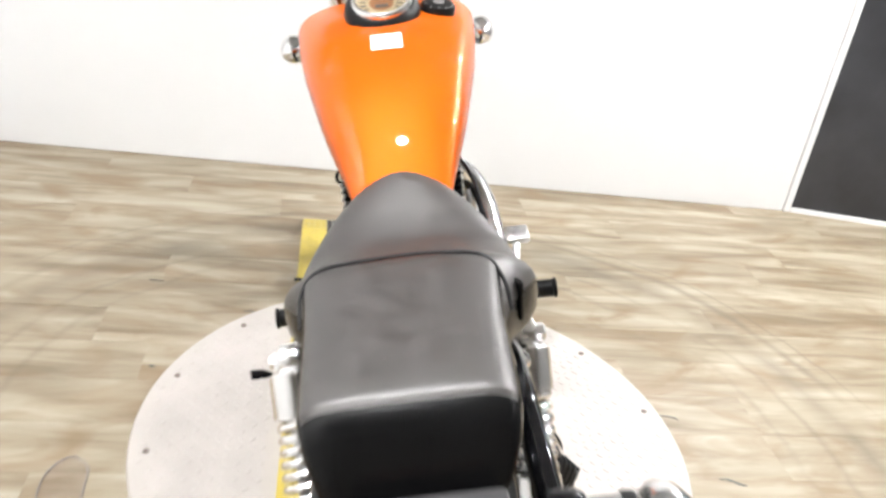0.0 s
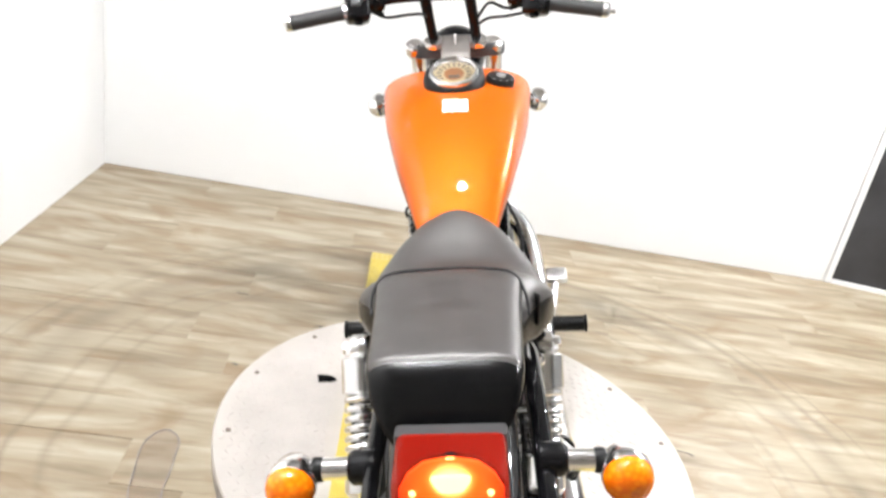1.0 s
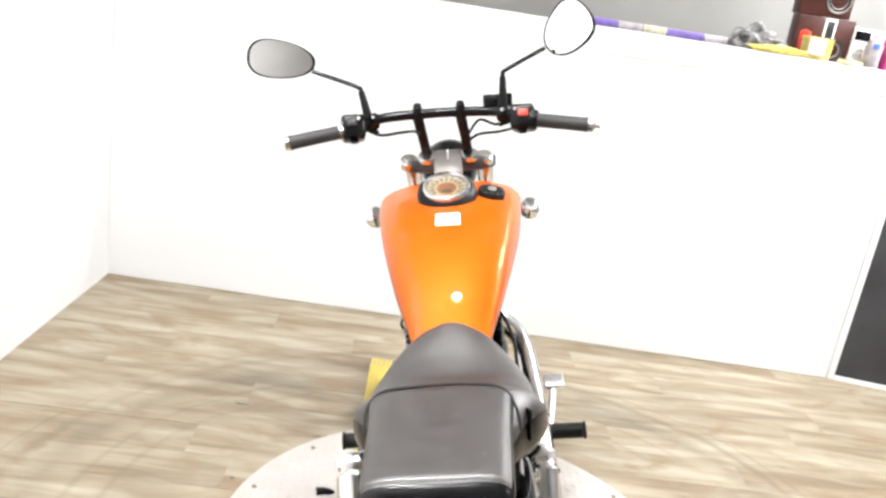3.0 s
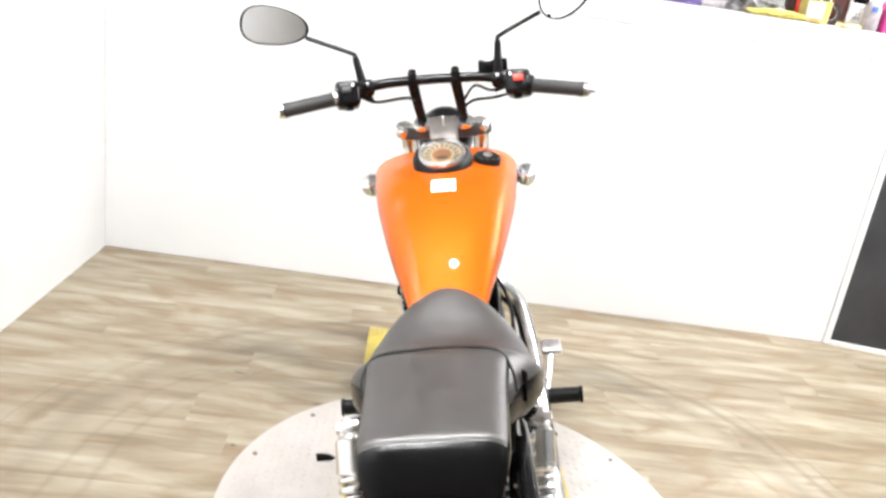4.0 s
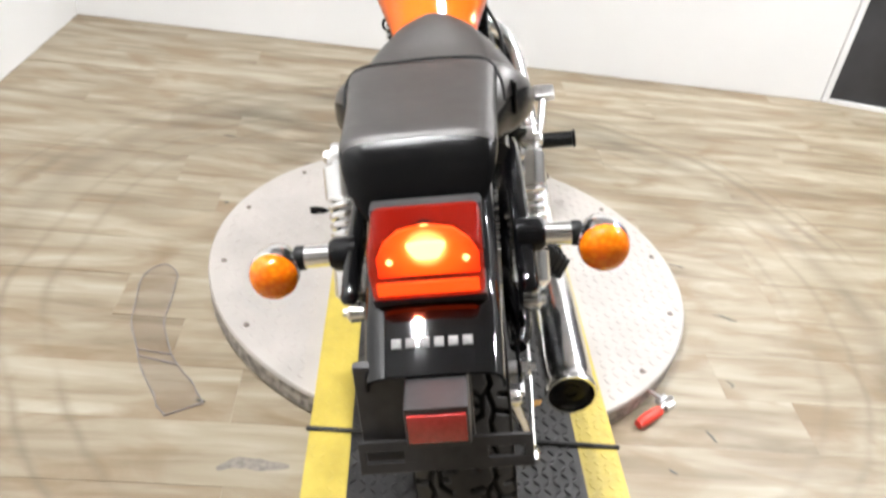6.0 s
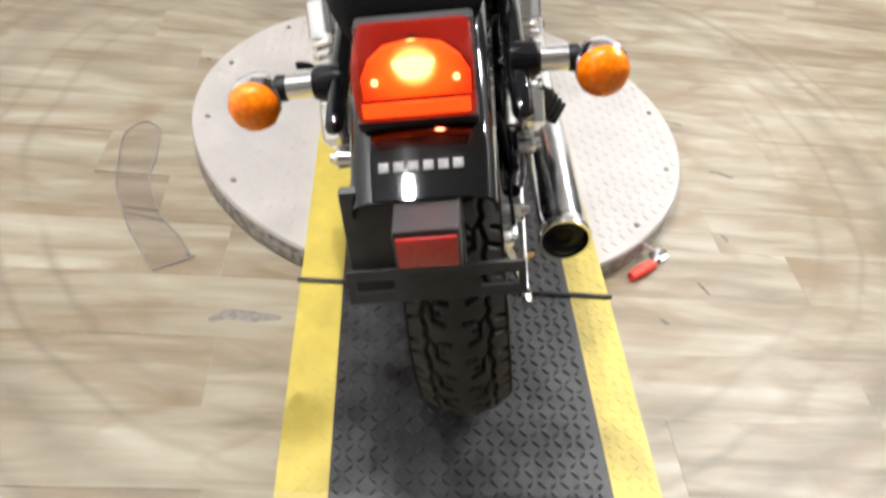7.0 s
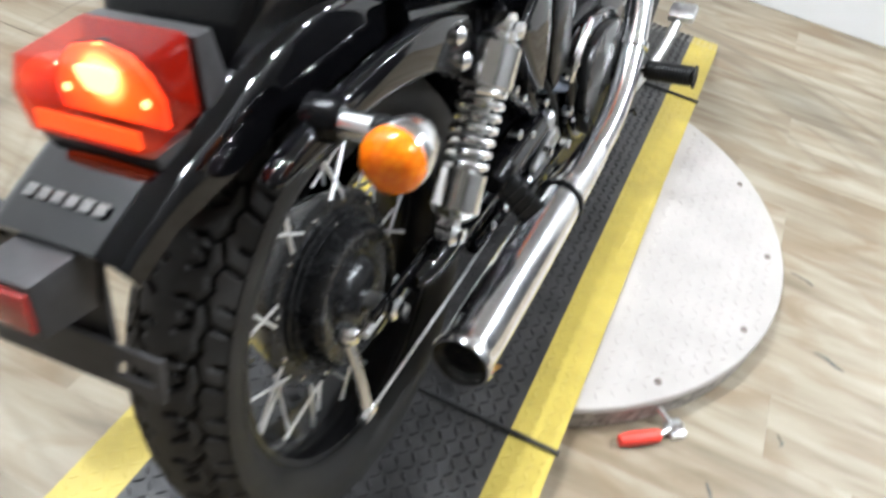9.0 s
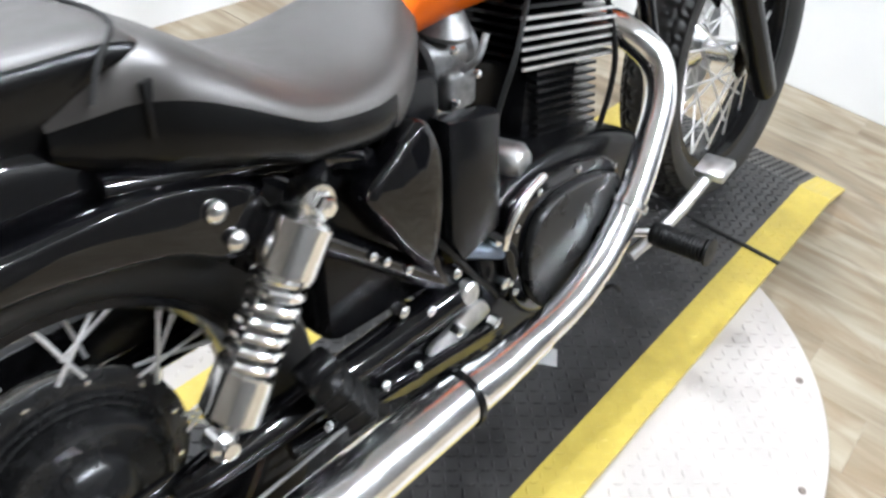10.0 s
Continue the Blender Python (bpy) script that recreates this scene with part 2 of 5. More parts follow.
tagged(slab("baseboard", P0 - BACK * 0.010, P1 - BACK * 0.010, 0.03, 0, 0.018, M_WALL), "thin white strip under the dark panel", "baseboard")
# east and south walls are unseen, added to close the room and tone reflections
tagged(slab("wall_east", Vector((2.7, 3.9, 0)), Vector((2.7, -3.2, 0)), -0.1, 0, CEIL, M_SHOPWALL), "unseen dark grey wall added to close the room", "wall")
tagged(slab("wall_south", Vector((2.7, -3.2, 0)), Vector((-1.478, -3.2, 0)), -0.1, 0, CEIL, M_SOUTH), "plain beige workshop wall behind the camera", "wall")
tagged(slab("wall_far", Vector((-1.478, 3.9, 0)), Vector((2.7, 3.81, 0)), 0.1, 0, CEIL, M_GREYWALL), "grey-beige wall beyond the low partition", "wall")
tagged(part("ceiling", box((5.0, 7.4, 0.1), pose(0.85, 0.4, CEIL + 0.05)), M_CEIL, smooth=False), "pale grey painted workshop ceiling", "ceiling", kind="structure")

# lamps: rows of round fittings on the ceiling, plus one added fill lamp
M_LAMP = mat("lamp_diffuser", (0.9, 0.9, 0.9), 0.5, emit=(0.96, 0.968, 0.985), emit_strength=735.0)
M_LAMPRIM = mat("lamp_rim", (0.8, 0.8, 0.8), 0.4)


def ceiling_lamp(x, y):
    t = thing("ceiling_lamp", "round white ceiling lamp with a bright diffuser", "lamp", pose(x, y, CEIL), "ceiling lamps")
    part("lamp_rim", lathe([(0.072, 0), (0.072, -0.03), (0.060, -0.034), (0.059, -0.02), (0.052, -0.015)], (0, 0, 0), (0, 0, 1), 24), M_LAMPRIM, t)
    part("diffuser", lathe([(0.057, -0.016), (0.057, -0.028), (0.035, -0.034), (0.001, -0.036)], (0, 0, 0), (0, 0, 1), 24), M_LAMP, t)
    return t


first = ceiling_lamp(-0.57, 0.08)
# the last one, at x -0.95, is added to fill the left shadow
for lx, ly in [(2.25, 0.2), (2.25, 0.93), (2.25, 1.6), (2.25, 2.4), (2.3, 3.4), (-0.95, -0.25)]:
    copy_thing(first, pose(lx, ly, CEIL))

# ---------------------------------------------------------------- floor boards
M_SUB = mat("subfloor", (0.20, 0.16, 0.12), 0.8)


def floor_material():
    m = bpy.data.materials.new("oak_vinyl_board")
    m.use_nodes = True
    nt = m.node_tree
    L = nt.links.new
    b = nt.nodes["Principled BSDF"]
    geo = nt.nodes.new("ShaderNodeNewGeometry")
    info = nt.nodes.new("ShaderNodeObjectInfo")
    mp = nt.nodes.new("ShaderNodeMapping")
    mp.inputs["Rotation"].default_value = (0, 0, radians(-FLOOR_TURN))
    L(geo.outputs["Position"], mp.inputs["Vector"])
    off = nt.nodes.new("ShaderNodeVectorMath")
    off.operation = "MULTIPLY_ADD"
    off.inputs[1].default_value = (1, 1, 1)
    sh = nt.nodes.new("ShaderNodeCombineXYZ")
    r10 = nt.nodes.new("ShaderNodeMath")
    r10.operation = "MULTIPLY"
    r10.inputs[1].default_value = 40
    L(info.outputs["Random"], r10.inputs[0])
    L(r10.outputs[0], sh.inputs["X"])
    L(r10.outputs[0], sh.inputs["Z"])
    L(mp.outputs[0], off.inputs[0])
    L(sh.outputs[0], off.inputs[2])

    def grain(sx, sy, detail, dist):
        s = nt.nodes.new("ShaderNodeMapping")
        s.inputs["Scale"].default_value = (sx, sy, 1)
        L(off.outputs[0], s.inputs["Vector"])
        n = nt.nodes.new("ShaderNodeTexNoise")
        n.inputs["Scale"].default_value = 1
        n.inputs["Detail"].default_value = detail
        n.inputs["Distortion"].default_value = dist
        L(s.outputs[0], n.inputs["Vector"])
        return n
    broad, fine = grain(2.6, 17, 5, 0.6), grain(6, 130, 4, 0.3)
    ramp = nt.nodes.new("ShaderNodeValToRGB")
    e = ramp.color_ramp.elements
    e[0].position, e[0].color = 0.27, (0.165, 0.125, 0.080, 1)
    e[1].position, e[1].color = 0.76, (0.385, 0.340, 0.264, 1)
    mid = ramp.color_ramp.elements.new(0.5)
    mid.color = (0.280, 0.234, 0.167, 1)
    mix = nt.nodes.new("ShaderNodeMath")
    mix.operation = "MULTIPLY_ADD"
    mix.inputs[1].default_value = 0.13
    add = nt.nodes.new("ShaderNodeMath")
    add.operation = "ADD"
    sub = nt.nodes.new("ShaderNodeMath")
    sub.operation = "MULTIPLY_ADD"
    sub.inputs[1].default_value = 0.11
    sub.inputs[2].default_value = -0.12
    L(info.outputs["Random"], sub.inputs[0])
    L(fine.outputs["Fac"], mix.inputs[0])
    L(broad.outputs["Fac"], mix.inputs[2])
    L(mix.outputs[0], add.inputs[0])
    L(sub.outputs[0], add.inputs[1])
    L(add.outputs[0], ramp.inputs["Fac"])

    # scuffed arcs that the ramp's ends leave when the table turns
    c = nt.nodes.new("ShaderNodeVectorMath")
    c.operation = "SUBTRACT"
    c.inputs[1].default_value = (-0.008, 0.613, 0)
    L(geo.outputs["Position"], c.inputs[0])
    ln = nt.nodes.new("ShaderNodeVectorMath")
    ln.operation = "LENGTH"
    L(c.outputs[0], ln.inputs[0])
    wob = nt.nodes.new("ShaderNodeTexNoise")
    wob.inputs["Scale"].default_value = 2.5
    wob.inputs["Detail"].default_value = 5
    L(geo.outputs["Position"], wob.inputs["Vector"])
    rad = nt.nodes.new("ShaderNodeMath")
    rad.operation = "MULTIPLY_ADD"
    rad.inputs[1].default_value = 0.10
    L(wob.outputs["Fac"], rad.inputs[0])
    L(ln.outputs["Value"], rad.inputs[2])
    fac = None
    for r0, w, k in ((1.16, 0.06, 0.62), (1.25, 0.025, 0.6), (1.31, 0.008, 0.5), (1.07, 0.014, 0.5), (0.98, 0.016, 0.4)):
        ab = nt.nodes.new("ShaderNodeMath")
        ab.operation = "SUBTRACT"
        ab.inputs[1].default_value = r0
        L(rad.outputs[0], ab.inputs[0])
        aa = nt.nodes.new("ShaderNodeMath")
        aa.operation = "ABSOLUTE"
        L(ab.outputs[0], aa.inputs[0])
        mr = nt.nodes.new("ShaderNodeMapRange")
        mr.inputs["From Min"].default_value = 0
        mr.inputs["From Max"].default_value = w
        mr.inputs["To Min"].default_value = k
        mr.inputs["To Max"].default_value = 0
        L(aa.outputs[0], mr.inputs["Value"])
        if fac is None:
            fac = mr.outputs[0]
        else:
            mx = nt.nodes.new("ShaderNodeMath")
            mx.operation = "MAXIMUM"
            L(fac, mx.inputs[0])
            L(mr.outputs[0], mx.inputs[1])
            fac = mx.outputs[0]
    patch = nt.nodes.new("ShaderNodeTexNoise")
    patch.inputs["Scale"].default_value = 3.2
    patch.inputs["Detail"].default_value = 7
    L(geo.outputs["Position"], patch.inputs["Vector"])
    pr = nt.nodes.new("ShaderNodeMapRange")
    pr.inputs["From Min"].default_value = 0.31
    pr.inputs["From Max"].default_value = 0.62
    L(patch.outputs["Fac"], pr.inputs["Value"])
    ff = nt.nodes.new("ShaderNodeMath")
    ff.operation = "MULTIPLY"
    L(fac, ff.inputs[0])
    L(pr.outputs[0], ff.inputs[1])
    dark = nt.nodes.new("ShaderNodeMix")
    dark.data_type = "RGBA"
    dark.inputs["B"].default_value = (0.13, 0.105, 0.075, 1)
    L(ff.outputs[0], dark.inputs["Factor"])
    # brown blotches worn and soaked into the boards
    blot = grain(3.4, 8, 6, 1.2)
    br = nt.nodes.new("ShaderNodeMapRange")
    br.inputs["From Min"].default_value = 0.47
    br.inputs["From Max"].default_value = 0.68
    br.inputs["To Max"].default_value = 0.75
    L(blot.outputs["Fac"], br.inputs["Value"])
    brown = nt.nodes.new("ShaderNodeMix")
    brown.data_type = "RGBA"
    brown.inputs["B"].default_value = (0.19, 0.130, 0.072, 1)
    L(br.outputs[0], brown.inputs["Factor"])
    L(ramp.outputs["Color"], brown.inputs["A"])
    L(brown.outputs["Result"], dark.inputs["A"])
    L(dark.outputs["Result"], b.inputs["Base Color"])
    rr = nt.nodes.new("ShaderNodeMapRange")
    rr.inputs["To Min"].default_value = 0.32
    rr.inputs["To Max"].default_value = 0.52
    b.inputs["Specular IOR Level"].default_value = 0.35
    L(patch.outputs["Fac"], rr.inputs["Value"])
    L(rr.outputs[0], b.inputs["Roughness"])
    bp = nt.nodes.new("ShaderNodeBump")
    bp.inputs["Strength"].default_value = 0.2
    bp.inputs["Distance"].default_value = 0.001
    L(fine.outputs["Fac"], bp.inputs["Height"])
    L(bp.outputs["Normal"], b.inputs["Normal"])
    return m


M_BOARD = floor_material()
floor = tagged(part("floor", box((4.24, 7.2, 0.1), pose(0.58, 0.35, -0.0615)), M_SUB, smooth=False),
               "pale oak wood-look vinyl boards with worn scuffs", "floor", kind="structure")

# ---------------------------------------------------------------- turntable
TT = Vector((-0.008, 0.613, 0))
TT_R, TT_Z, PLATE_Z, HALF = 0.588, 0.059, 0.073, 0.291
turntable = thing("turntable", "round white-painted steel turntable with a worn edge", "turntable", pose(*TT))
part("top_plate", lathe([(0.001, 0), (TT_R - 0.003, 0), (TT_R, -0.004), (TT_R, -0.012)], (0, 0, TT_Z), (0, 0, 1), 128), M_TABLE, turntable)
part("side_band", lathe([(TT_R - 0.003, TT_Z - 0.0125), (TT_R - 0.003, 0.006), (TT_R - 0.02, 0.002)], (0, 0, 0), (0, 0, 1), 128), M_TABLESIDE, turntable,
     "grimy unpainted side band")


def treads(name, x0, x1, y0, y1, zf, pitch, length, width, height, material, parent, keep=None, label=""):
    """Raised lens-shaped treads, alternately turned."""
    verts, faces = [], []
    ny, nx = int((y1 - y0) / pitch), int((x1 - x0) / pitch)
    for j in range(ny):
        for i in range(nx):
            cx, cy = x0 + (i + 0.5) * pitch, y0 + (j + 0.5) * pitch
            if keep and not keep(cx, cy):
                continue
            a = radians(45 if (i + j) % 2 else -45)
            c, s = math.cos(a), math.sin(a)
            k = len(verts)
            for u, v, h in ((-length, 0, 0), (0, -width, 0), (length, 0, 0), (0, width, 0), (-length * 0.45, 0, height), (length * 0.45, 0, height)):
                x, y = cx + u * c - v * s, cy + u * s + v * c
                verts.append((x, y, zf(y) + h))
            faces += [(k, k + 1, k + 4), (k + 1, k + 5, k + 4), (k + 1, k + 2, k + 5), (k + 2, k + 3, k + 5), (k + 3, k + 4, k + 5), (k + 3, k, k + 4)]
    me = bpy.data.meshes.new(name)
    me.from_pydata(verts, [], faces)
    me.materials.append(material)
    ob = new(name, me)
    ob.parent = parent
    if label:
        ob["label"] = label
    ob["kind"] = "stuff"
    return ob


treads("tread_pattern", -TT_R, TT_R, -TT_R, TT_R, lambda y: TT_Z, 0.023, 0.0098, 0.0040, 0.0020, M_TABLE, turntable,
       lambda x, y: x * x + y * y < (TT_R - 0.02) ** 2 and abs(x) > HALF + 0.01)
M_RUST = mat("grimy_bolt", (0.16, 0.13, 0.11), 0.6, metal=0.3, spread=0.5, scale=200)
for k in range(14):
    a = 2 * math.pi * (k + 0.35) / 14
    x, y = (TT_R - 0.035) * math.cos(a), (TT_R - 0.035) * math.sin(a)
    if abs(x) > HALF + 0.02:
        part("bolt", lathe([(0.007, 0), (0.006, 0.0025), (0.001, 0.003)], (x, y, TT_Z), (0, 0, 1), 10), M_RUST, turntable)

# ---------------------------------------------------------------- ramp
END_F, CREASE_F, END_R, RUN, DROP = 1.735, 1.535, -0.425, 0.200, 0.067


def ramp_z(y):
    return PLATE_Z + (min(0, y - END_R) - max(0, y - CREASE_F)) / RUN * DROP


ramp = thing("wheel_ramp", "black tread-plate wheel ramp with yellow painted edges across the turntable", "ramp", pose(-0.0055, 0, 0))


def ramp_sheet(name, x0, x1, ys, material, label=""):
    bm = bmesh.new()
    rings = []
    for y in ys:
        z = ramp_z(y)
        low = z - (0.0135 if END_R - 0.01 < y < CREASE_F + 0.01 else 0.004)
        rings.append([(x0, y, z), (x1, y, z), (x1, y, low), (x0, y, low)])
    loft(bm, rings)
    return part(name, bm, material, ramp, label, smooth=False)


SECTIONS = [("rear_slope", (END_R - RUN, END_R)), ("rear_deck", (END_R, -0.003)), ("middle_deck", (0.003, 1.198)), ("front_deck", (1.204, CREASE_F)), ("front_slope", (CREASE_F, END_F))]
BAND = 0.077
for sname, (ya, yb) in SECTIONS:
    ramp_sheet(sname, -HALF + BAND, HALF - BAND, (ya, yb), M_RAMPBLACK)
    for sx in (-1, 1):
        a, b = sorted((sx * HALF, sx * (HALF - BAND)))
        ramp_sheet("yellow_edge", a, b, (ya, yb), M_YELLOW, "yellow painted edge strip")
treads("tread_pattern", -HALF + BAND, HALF - BAND, END_R - RUN + 0.01, END_F - 0.005, ramp_z, 0.0182, 0.0094, 0.0024, 0.0030, M_RAMPBLACK, ramp)
for sx in (-1, 1):
    a, b = sorted((sx * HALF, sx * (HALF - BAND)))
    treads("tread_pattern", a + 0.002, b, END_R - RUN + 0.01, END_F - 0.005, ramp_z, 0.0182, 0.0086, 0.0028, 0.0010, M_YELLOW, ramp)
for y in (0.0, 1.201):
    part("hinge_rod", tube([(-HALF - 0.006, y, PLATE_Z + 0.003), (0, y + 0.001, PLATE_Z + 0.0035), (HALF + 0.004, y, PLATE_Z + 0.003)], 0.0045, 8, 3), M_CORD, ramp, "black hinge rod")

# ---------------------------------------------------------------- motorcycle (x right, y ahead, z up; rear axle over the origin)
BIKE = pose(-0.0048, -0.1359, 0.0561, -3.30, -12.25, -1.96)
bike = thing("motorcycle", "orange single-cylinder cruiser motorcycle leaning on its side stand on the ramp", "motorcycle", BIKE)
AXZ, FY, FZ = 0.287, 1.475, 0.370
FZ_R = 0.352


def ring_y(y, ring):
    return [(x, y, z) for x, z in ring]


# fuel tank
bm = bmesh.new()
rows = spline([(0.404, 0.046, 0.655, 0.640), (0.409, 0.060, 0.668, 0.635), (0.425, 0.070, 0.688, 0.633), (0.455, 0.078, 0.716, 0.635), (0.49, 0.089, 0.748, 0.640), (0.54, 0.105, 0.788, 0.648), (0.60, 0.120, 0.823, 0.655),
               (0.69, 0.138, 0.856, 0.665), (0.78, 0.153, 0.873, 0.680), (0.86, 0.161, 0.882, 0.697), (0.93, 0.167, 0.884, 0.715), (0.985, 0.162, 0.876, 0.738),
               (1.010, 0.146, 0.860, 0.76), (1.018, 0.118, 0.848, 0.78)], 5)
loft(bm, [ring_y(y, oval(w, zb + (zt - zb) * 0.66, (zt - zb) * 0.34, (zt - zb) * 0.66, 52, 2.6, 2.3)) for y, w, zt, zb in rows])
tank = part("fuel_tank", bm, M_ORANGE, bike, "glossy orange fuel tank tapering to the seat")


# gauge, cap, sticker
G = pose(-0.002, 0.786, 0.880, 27, 0, 0)


def on_tank(name, bm, material, label=""):
    bm.transform(G)
    return part(name, bm, material, tank, label)


on_tank("speedometer", lathe([(0.064, -0.02), (0.0655, 0.002), (0.063, 0.012), (0.056, 0.018), (0.048, 0.018), (0.048, -0.02)], (0, 0, 0), (0, 0, 1), 44, True), M_RUBBER, "black rubber ring round the speedometer")
on_tank("bezel", lathe([(0.0515, 0.010), (0.0515, 0.022), (0.0490, 0.0265), (0.0455, 0.0275), (0.0415, 0.022), (0.0405, 0.012)], (0, 0, 0), (0, 0, 1), 44, True), M_CHROME, "wide chrome bezel")
M_DIAL = mat("dial_face", (0.24, 0.19, 0.115), 0.4, coat=0.3, spread=0.05)
M_DIALBROWN = mat("dial_brown", (0.14, 0.055, 0.015), 0.4, coat=0.3, spread=0.15)
on_tank("dial", lathe([(0.0425, 0.013), (0.0425, 0.0155), (0.001, 0.016)], (0, 0, 0), (0, 0, 1), 36), M_DIAL, "cream speedometer dial")
bm = bmesh.new()
for k in range(13):
    a = radians(-30 + 20 * k)
    add_box(bm, (0.011, 0.0034, 0.0008), pose(0.032 * math.cos(a), 0.032 * math.sin(a), 0.0163, 0, 0, math.degrees(a)))
on_tank("dial_marks", bm, M_FLATBLACK, "black dial ticks")
on_tank("dial_centre", lathe([(0.021, 0.0155), (0.021, 0.0168), (0.001, 0.0170)], (0, 0, 0), (0, 0, 1), 28), M_DIALBROWN, "brown dial centre")
on_tank("odometer", box((0.022, 0.008, 0.0012), pose(0, -0.010, 0.0172), 0.0003), M_FLATBLACK, "black odometer window")
CAP = pose(0.095, 0.806, 0.875, 12, 11, 0)
bm = lathe([(0.0305, -0.010), (0.0305, 0.004), (0.0285, 0.0075), (0.013, 0.009), (0.001, 0.009)], (0, 0, 0), (0, 0, 1), 32)
bm.transform(CAP)
cap = part("fuel_cap", bm, M_RUBBER, tank, "round black fuel filler cap")
bm = lathe([(0.010, 0.0085), (0.010, 0.0105), (0.008, 0.0118), (0.001, 0.012)], (0, 0, 0), (0, 0, 1), 20)
bm.transform(CAP)
part("key_cover", bm, M_ALU, cap, "grey key cover")
for k in range(12):
    a = radians(30 * k)
    bm = lathe([(0.0022, 0), (0.0018, 0.0016), (0.0005, 0.0018)], (0.0265 * math.cos(a), 0.0265 * math.sin(a), 0.0072), (0, 0, 1), 8)
    bm.transform(CAP)
    part("rivet", bm, M_CHROME, cap)
bm = bmesh.new()
rings = []
for i in range(7):
    y = 0.645 + 0.046 * i / 6
    rings.append([(-0.025 + 0.05 * k / 6, y, 0.95) for k in range(7)])
loft(bm, rings, False, False)
part("sticker", bm, M_WHITE, tank, "small white paper sticker")
sticker = bpy.data.objects["sticker"]
md = sticker.modifiers.new("wrap", "SHRINKWRAP")
md.target, md.wrap_method, md.wrap_mode, md.offset = tank, "PROJECT", "ABOVE_SURFACE", 0.001
md.use_project_z, md.use_negative_direction, md.use_positive_direction = True, True, False

# seats: matt worn top panel; glossier side panels with shade put in their colour
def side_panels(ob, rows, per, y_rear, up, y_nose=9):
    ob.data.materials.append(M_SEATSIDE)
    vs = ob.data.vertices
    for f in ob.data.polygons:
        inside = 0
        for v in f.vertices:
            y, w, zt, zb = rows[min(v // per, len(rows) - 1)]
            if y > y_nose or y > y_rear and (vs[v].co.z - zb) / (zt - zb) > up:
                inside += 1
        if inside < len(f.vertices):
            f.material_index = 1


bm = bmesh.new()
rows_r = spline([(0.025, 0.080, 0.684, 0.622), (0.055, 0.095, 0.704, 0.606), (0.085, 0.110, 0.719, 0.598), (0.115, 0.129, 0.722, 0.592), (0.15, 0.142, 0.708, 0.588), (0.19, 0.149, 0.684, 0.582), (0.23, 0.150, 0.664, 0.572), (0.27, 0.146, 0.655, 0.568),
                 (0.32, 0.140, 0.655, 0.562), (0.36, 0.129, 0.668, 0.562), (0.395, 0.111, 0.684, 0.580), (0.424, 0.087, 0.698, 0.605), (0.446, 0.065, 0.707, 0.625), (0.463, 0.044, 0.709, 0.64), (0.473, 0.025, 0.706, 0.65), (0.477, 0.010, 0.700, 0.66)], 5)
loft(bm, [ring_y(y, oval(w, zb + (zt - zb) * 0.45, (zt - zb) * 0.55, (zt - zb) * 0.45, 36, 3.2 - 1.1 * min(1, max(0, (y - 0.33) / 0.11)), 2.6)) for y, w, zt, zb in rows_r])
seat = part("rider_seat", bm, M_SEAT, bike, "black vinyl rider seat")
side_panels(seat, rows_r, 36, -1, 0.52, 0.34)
bm = bmesh.new()
rows_p = spline([(-0.170, 0.052, 0.630, 0.604), (-0.168, 0.064, 0.646, 0.603), (-0.159, 0.077, 0.673, 0.603), (-0.145, 0.086, 0.698, 0.605), (-0.130, 0.090, 0.712, 0.607), (-0.110, 0.092, 0.7185, 0.61),
                 (0.0, 0.096, 0.724, 0.62), (0.07, 0.101, 0.729, 0.63), (0.10, 0.103, 0.727, 0.63), (0.113, 0.100, 0.716, 0.64)], 5)


def pillion_ring(y, w, zt, zb):
    out = []
    low = 0.50 + 0.16 * min(1, max(0, (y + 0.12) / 0.12))
    for x, z in oval(1.0, 0.5, 0.5, 0.5, 36, 5.5, 3.5):
        out.append((x * w * (low + (1 - low) * min(1, z / 0.78) ** 0.8), zb + (zt - zb) * z))
    return out


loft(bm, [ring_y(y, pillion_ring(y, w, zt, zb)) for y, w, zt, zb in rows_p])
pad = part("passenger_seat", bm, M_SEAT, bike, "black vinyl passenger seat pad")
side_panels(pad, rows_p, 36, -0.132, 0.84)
part("seam", tube([(-0.103, 0.045, 0.690), (-0.101, 0.075, 0.712), (-0.080, 0.096, 0.7265), (-0.02, 0.105, 0.7285), (0.04, 0.105, 0.7285), (0.085, 0.094, 0.7255), (0.103, 0.070, 0.708), (0.108, 0.055, 0.68)], 0.0022, 8, 6), M_GROOVE, pad, "dark stitched seam")
for q in [pad] + list(pad.children):
    q.data.transform(Matrix.Translation((-0.007, 0, 0)))
part("strap_loop", box((0.006, 0.014, 0.046), pose(0.1135, 0.095, 0.670, 2, 0, 24), 0.0025, 3), M_SEATSIDE, seat, "black side strap loop")
part("strap_bolt", lathe([(0.010, 0), (0.010, 0.006), (0.005, 0.009), (0.001, 0.0095)], (0.0, -0.163, 0.622), (0, -1, 0.3), 12), M_CHROME, bike)

